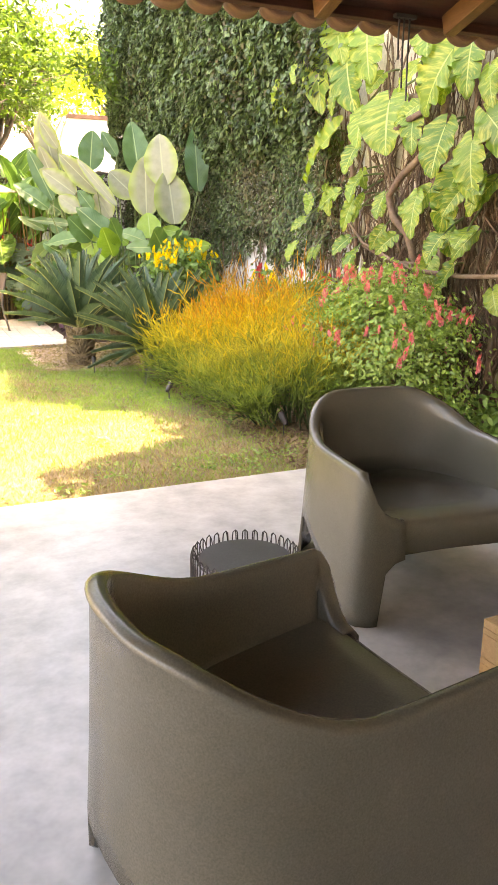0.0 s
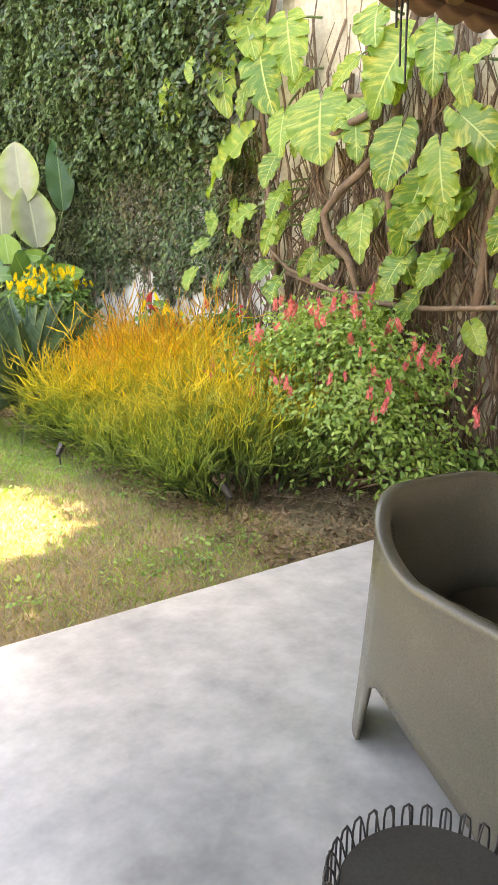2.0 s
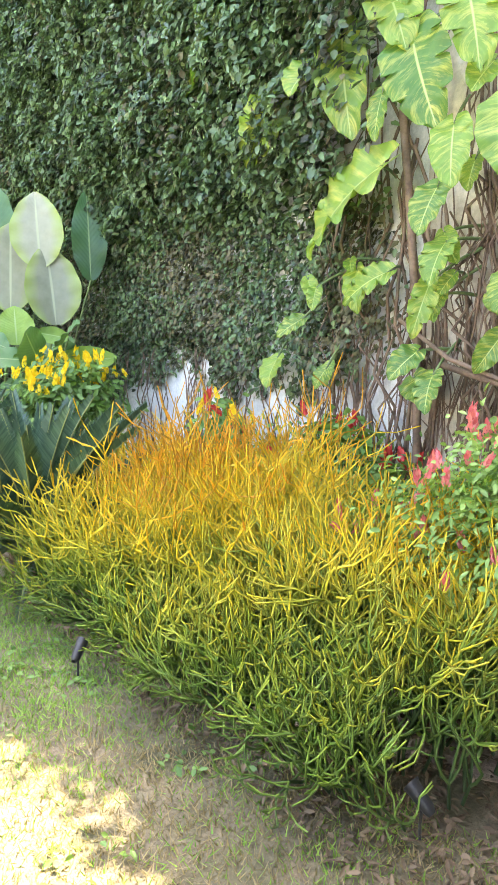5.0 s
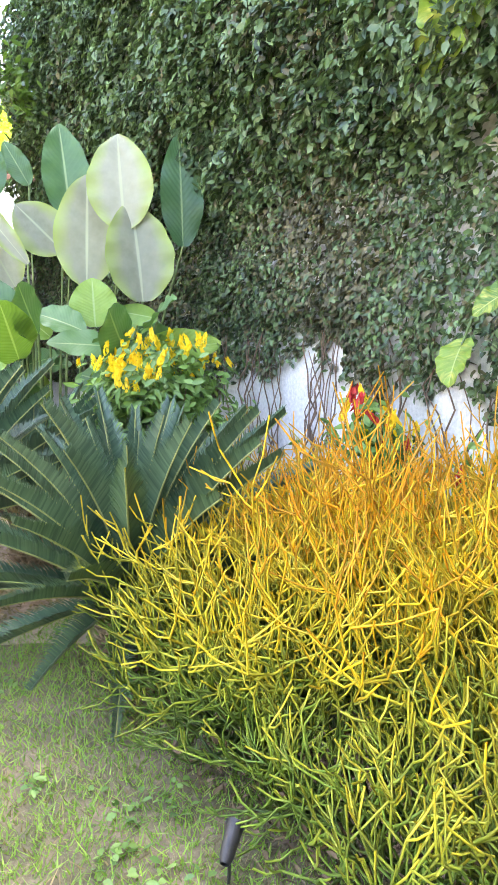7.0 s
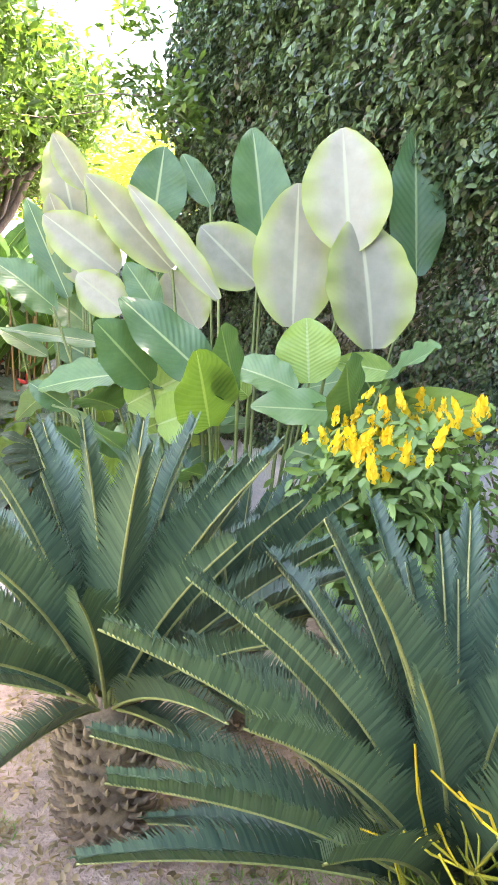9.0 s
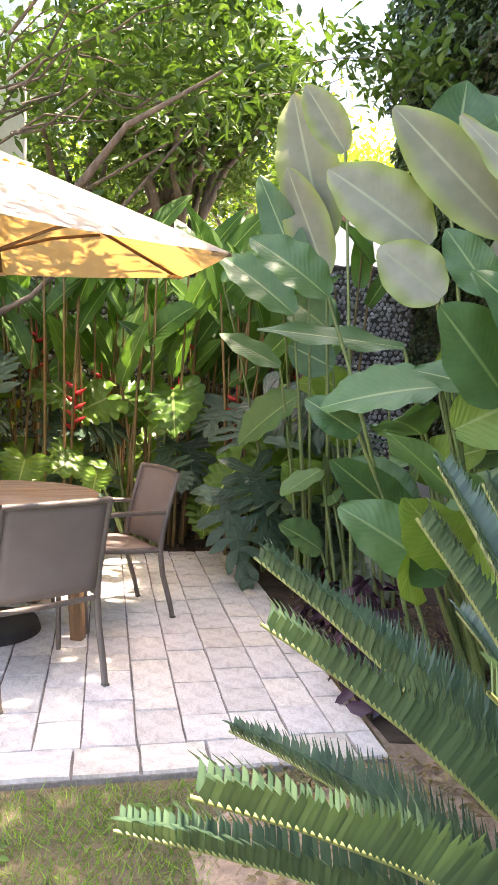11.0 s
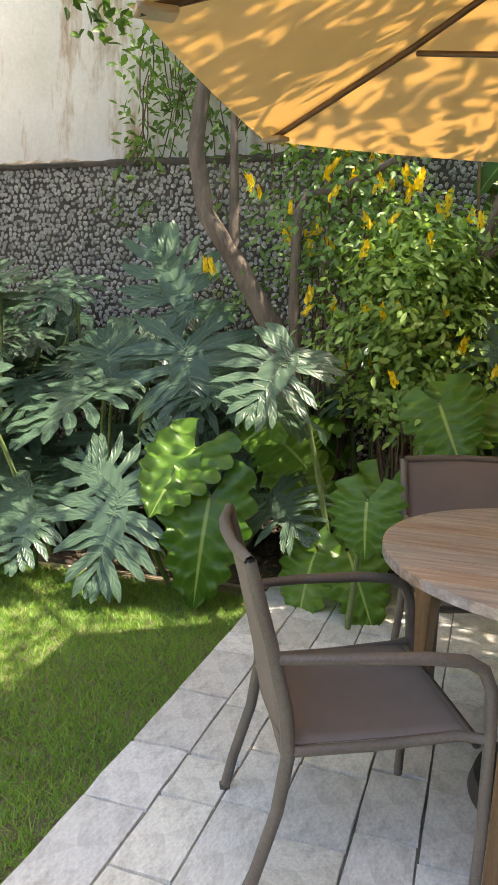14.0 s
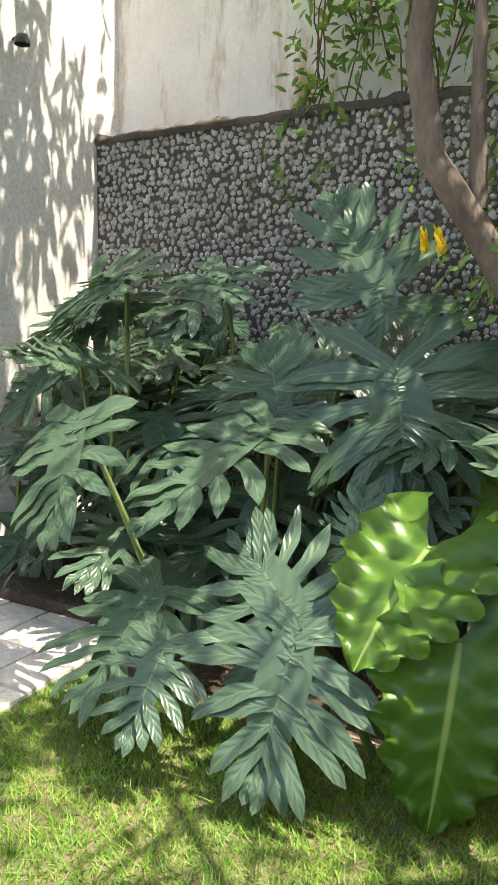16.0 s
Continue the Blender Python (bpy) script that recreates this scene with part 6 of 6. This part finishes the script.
def far_tree(u, v, h, r, n, leaf, mat, label, seed, flat=0.45, base=0.0):
    th = thing("far_tree", at(u, v), label, "tree")
    rr = random.Random(seed)
    tube("trunk", [(0, 0, 0), (0.1, 0, h * 0.3), (0.0, 0.1, h * 0.6), (0.1, 0, h * 0.8)], [0.2, 0.16, 0.12, 0.06], M["bark"], th, 8)
    cl = []
    for i in range(70):
        a, q = rr.uniform(0, 6.28), math.sqrt(rr.random())
        cl.append((r * q * math.cos(a), r * q * math.sin(a), h * 0.75 + (rr.random() - 0.35) * r * flat * 2 * (1.1 - q)))
    for c in cl[::5]:
        tube("limb", bent((0.05, 0, h * 0.45), c, -0.15, 6, 0.1, rr), np.linspace(0.06, 0.015, 6), M["bark"], th, 6)
    crown("crown", cl, n, leaf, (r * 0.13, r * 0.13, r * 0.09), mat, th, seed)
    return th


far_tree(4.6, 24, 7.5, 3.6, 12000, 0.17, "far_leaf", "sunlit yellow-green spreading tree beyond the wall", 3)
far_tree(1.2, 17.2, 5.6, 2.2, 9000, 0.15, "tree_leaf", "dark leafy tree beyond the back wall", 4, 0.6)
far_tree(2.2, 16.3, 6.4, 1.35, 9000, 0.14, "tree_leaf", "dark leafy tree beyond the back wall", 5, 0.95)
far_tree(-1.6, 18.0, 7.0, 2.4, 8000, 0.16, "tree_leaf", "dark leafy tree beyond the white wall", 6, 0.6)
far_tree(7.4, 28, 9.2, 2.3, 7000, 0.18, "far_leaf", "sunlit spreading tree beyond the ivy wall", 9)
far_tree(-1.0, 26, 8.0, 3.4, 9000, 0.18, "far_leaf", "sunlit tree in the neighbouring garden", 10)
slab_block("neighbour_garden_wall", (4.5, 20.0, -0.2), (6.4, 20.25, 4.3), M["white_wall"], 0, "white neighbouring wall in full sun")
slab_block("neighbour_wall_coping", (4.5, 19.93, 4.3), (6.4, 20.32, 4.4), M["clay"], 0.01, "dark clay coping on the neighbouring wall")


# ---- lawn ----
def lawn(name, n, mat, h, keep, seed, label):
    rng = np.random.default_rng(seed)
    u = rng.uniform(-3.2, 3.25, n); v = rng.uniform(3.62, 12.9, n)
    ok = np.array([keep(a, b, rng.random()) for a, b in zip(u, v)])
    u, v = u[ok], v[ok]
    n = len(u)
    a = rng.uniform(0, 6.283, n)
    w = rng.uniform(0.0018, 0.0034, n)
    hh = h * rng.uniform(0.4, 1.2, n)
    lx, ly = rng.normal(size=n) * 0.7 * hh, rng.normal(size=n) * 0.7 * hh
    z0 = -0.036
    V = np.stack([np.stack([u - w * np.cos(a), v - w * np.sin(a), np.full(n, z0)], 1), np.stack([u + w * np.cos(a), v + w * np.sin(a), np.full(n, z0)], 1), np.stack([u + lx, v + ly, z0 + hh], 1)], 1).reshape(-1, 3)
    F = np.arange(3 * n).reshape(-1, 3)
    tagged(put(name, data_from(name, V, F, mat), None, TURN), label, "grass", "", "stuff")


def on_lawn(u, v):
    if v < 9.85:
        edge = 3.05 + 0.08 * noise.noise(Vector((0, v * 2, 0)))
        if v < 5.2 and u < 3.9:
            return u < edge + 0.7 * smooth(5.2, 4.5, v)
        return u < edge and not (v > 7.9 and u > 1.9 + 0.5 * noise.noise(Vector((u * 2.2, v * 2.2, 4))) + 0.2 * noise.noise(Vector((u * 8, v * 8, 4))))
    if u < -0.46:
        return v < 12.75 and not (u < -2.25 and v > 8)
    return False


def lush(u, v):
    """How green the lawn is: thin and dry by the terrace and under the shrubs."""
    return min(1.0, max(0.0, 0.42 + 0.6 * noise.noise(Vector((u * 0.9, v * 0.9, 2))) + 0.55 * noise.noise(Vector((u * 4.1, v * 4.1, 6))) + 0.55 * smooth(9.4, 10.4, v) + 0.42 * smooth(4.6, 6.2, v) - 0.35 * smooth(5.0, 3.6, v)))


lawn("grass", 380000, M["grass"], 0.033, lambda u, v, q: on_lawn(u, v) and q < 0.08 + 0.92 * lush(u, v), 1, "short green lawn grass with thin worn patches")
lawn("lush_grass", 480000, M["grass"], 0.034, lambda u, v, q: v > 8.8 and u < 0.2 and on_lawn(u, v), 5, "thick bright green lawn beside the patio")
lawn("dry_grass", 330000, M["straw"], 0.032, lambda u, v, q: (on_lawn(u, v) or (1.7 < u and 7.7 < v < 9.9 and q < 0.3)) and q < (0.95 - 0.8 * lush(u, v)) * (1 if v < 9 else 0.4), 2, "dry straw-coloured grass in the worn lawn")


# broad-leaved weeds in the lawn
rng = np.random.default_rng(19)
cen = []
while len(cen) < 3200:
    u, v = rng.uniform(-1.5, 3.0), rng.uniform(3.7, 9.8)
    if on_lawn(u, v) and noise.noise(Vector((u * 2.6, v * 2.6, 12))) > 0.12:
        k = rng.integers(3, 8)
        cen += [(u + 0.03 * a, v + 0.03 * b, -0.022 + 0.012 * c) for a, b, c in zip(rng.normal(size=k), rng.normal(size=k), rng.random(k))]
V, F = cloud(cen, rng.normal(size=(len(cen), 3)) * 0.4 + np.array([0, 0, 1]), rng.normal(size=(len(cen), 3)) * np.array([1, 1, 0.2]), 0.034, 0.020, rng)
tagged(put("lawn_weed", data_from("lawn_weed", V, F, M["shrub"]), None, TURN), "small broad-leaved green weeds in the lawn", "weeds", "", "stuff")

# fallen leaves and twigs on the bare soil
rng = np.random.default_rng(9)
cen = np.concatenate([np.stack([rng.uniform(a, b, n), rng.uniform(c, d, n), np.full(n, -0.008)], 1) for a, b, c, d, n in ((1.9, 3.2, 7.8, 9.9, 2600),)])
V, F = cloud(cen, rng.normal(size=(len(cen), 3)) * 0.35 + np.array([0, 0, 1]), rng.normal(size=(len(cen), 3)), 0.035, 0.018, rng)
tagged(put("leaf_litter", data_from("leaf_litter", V, F, M["straw"]), None, TURN), "dry brown leaf litter on the soil", "leaf litter", "", "stuff")

n = 7000
cen = np.stack([4.55 - 1.75 * rng.random(n) ** 1.3, 3.64 + 3.6 * rng.random(n) ** 1.6, np.full(n, -0.012)], 1)
cen = np.concatenate([cen, np.stack([rng.uniform(-2.2, 3.2, 3000), rng.uniform(12.85, 14.3, 3000), np.full(3000, -0.006)], 1), np.stack([rng.uniform(2.7, 3.6, 1500), rng.uniform(10.0, 12.9, 1500), np.full(1500, -0.006)], 1)])
n = len(cen)
V, F = cloud(cen, rng.normal(size=(n, 3)) * 0.45 + np.array([0, 0, 1]), rng.normal(size=(n, 3)), 0.04, 0.014, rng)
tagged(put("shrub_litter", data_from("shrub_litter", V, F, M["litter"]), None, TURN), "dark brown fallen leaves and twigs under the shrubs", "leaf litter", "", "stuff")

# creeper hanging over the white wall
creeper = thing("hanging_creeper", TURN, "sparse green creeper hanging down the white wall", "climbing plant")
rr = random.Random(61)
cc, items = [], []
for i in range(34):
    u0, z0 = rr.uniform(-2.2, -0.4), rr.uniform(3.2, 5.0)
    pts = []
    for q in range(9):
        pts.append((u0 + 0.05 * math.sin(q + i) + 0.02 * q * math.sin(i), 14.62 - 0.03 * q * rr.random(), z0 - q * rr.uniform(0.12, 0.22)))
    pts = [p for p in pts if p[2] > 2.2]
    if len(pts) > 2:
        items.append(tube_arrays(pts, 0.005, 4))
        cc += pts
V, F, U = join_arrays(items)
ob = put("creeper_stem", data_from("creeper_stem", V, F, M["vine"], U, True), creeper)
ob["kind"] = "stuff"
crown("creeper_foliage", cc, 1900, 0.095, (0.11, 0.07, 0.09), "shrub", creeper, 21, 0.8)


# ---- stone patio and path, stone by stone ----
slab_block("patio_floor", (-0.46, 9.88, -0.12), (2.56, 13.3, -0.014), M["mortar"], 0.004, "patio of pale stone pavers with dark joints")
patio = bpy.data.objects["patio_floor"]
slab_block("path_floor", (-3.62, 7.0, -0.12), (-2.25, 13.1, -0.024), M["mortar"], 0.004, "pale flagstone path along the white wall")
path_ob = bpy.data.objects["path_floor"]
PAVERS = []
rr = random.Random(13)
for k in range(8):
    bm = bmesh.new()
    box(bm, (-0.5, -0.5, -0.03), (0.5, 0.5, 0.0))
    bmesh.ops.subdivide_edges(bm, edges=[e for e in bm.edges if abs(e.verts[0].co.z - e.verts[1].co.z) < 0.001], cuts=2)
    for v in bm.verts:
        v.co.x += rr.uniform(-0.014, 0.014); v.co.y += rr.uniform(-0.014, 0.014)
        if v.co.z > -0.01:
            v.co.z += rr.uniform(-0.0025, 0.0015)
            v.co.x *= 0.985; v.co.y *= 0.985
    PAVERS.append(from_bm("paver", bm, M["stone"]))


def pave(parent, u0, u1, v0, v1, wlo, whi, llo, lhi, gap=0.006, z=0.0):
    u = u0
    while u < u1 - 0.05:
        w = min(rr.uniform(wlo, whi), u1 - u)
        if u1 - u - w < 0.08:
            w = u1 - u
        v = v0
        while v < v1 - 0.04:
            ln = min(rr.uniform(llo, lhi), v1 - v)
            if v1 - v - ln < 0.08:
                ln = v1 - v
            m = Matrix.Translation((u + w / 2, v + ln / 2, z + rr.uniform(-0.002, 0.002))) @ pose(0, 0, 0, 0, 0, rr.choice((0, 180))) @ Matrix.Diagonal((w - gap, ln - gap, 1, 1))
            put("paver", PAVERS[rr.randrange(8)], parent, m)
            v += ln
        u += w


u = -0.46
while u < 2.5:
    w = min(rr.uniform(0.24, 0.42), 2.56 - u)
    if 2.56 - u - w < 0.1:
        w = 2.56 - u
    put("paver", PAVERS[rr.randrange(8)], patio, Matrix.Translation((u + w / 2, 9.98, 0.0)) @ Matrix.Diagonal((w - 0.008, 0.192, 1, 1)))
    u += w
pave(patio, -0.46, 2.56, 10.08, 13.3, 0.17, 0.22, 0.2, 0.42)
pave(path_ob, -3.6, -2.25, 7.0, 13.1, 0.25, 0.36, 0.25, 0.45, 0.012, -0.010)
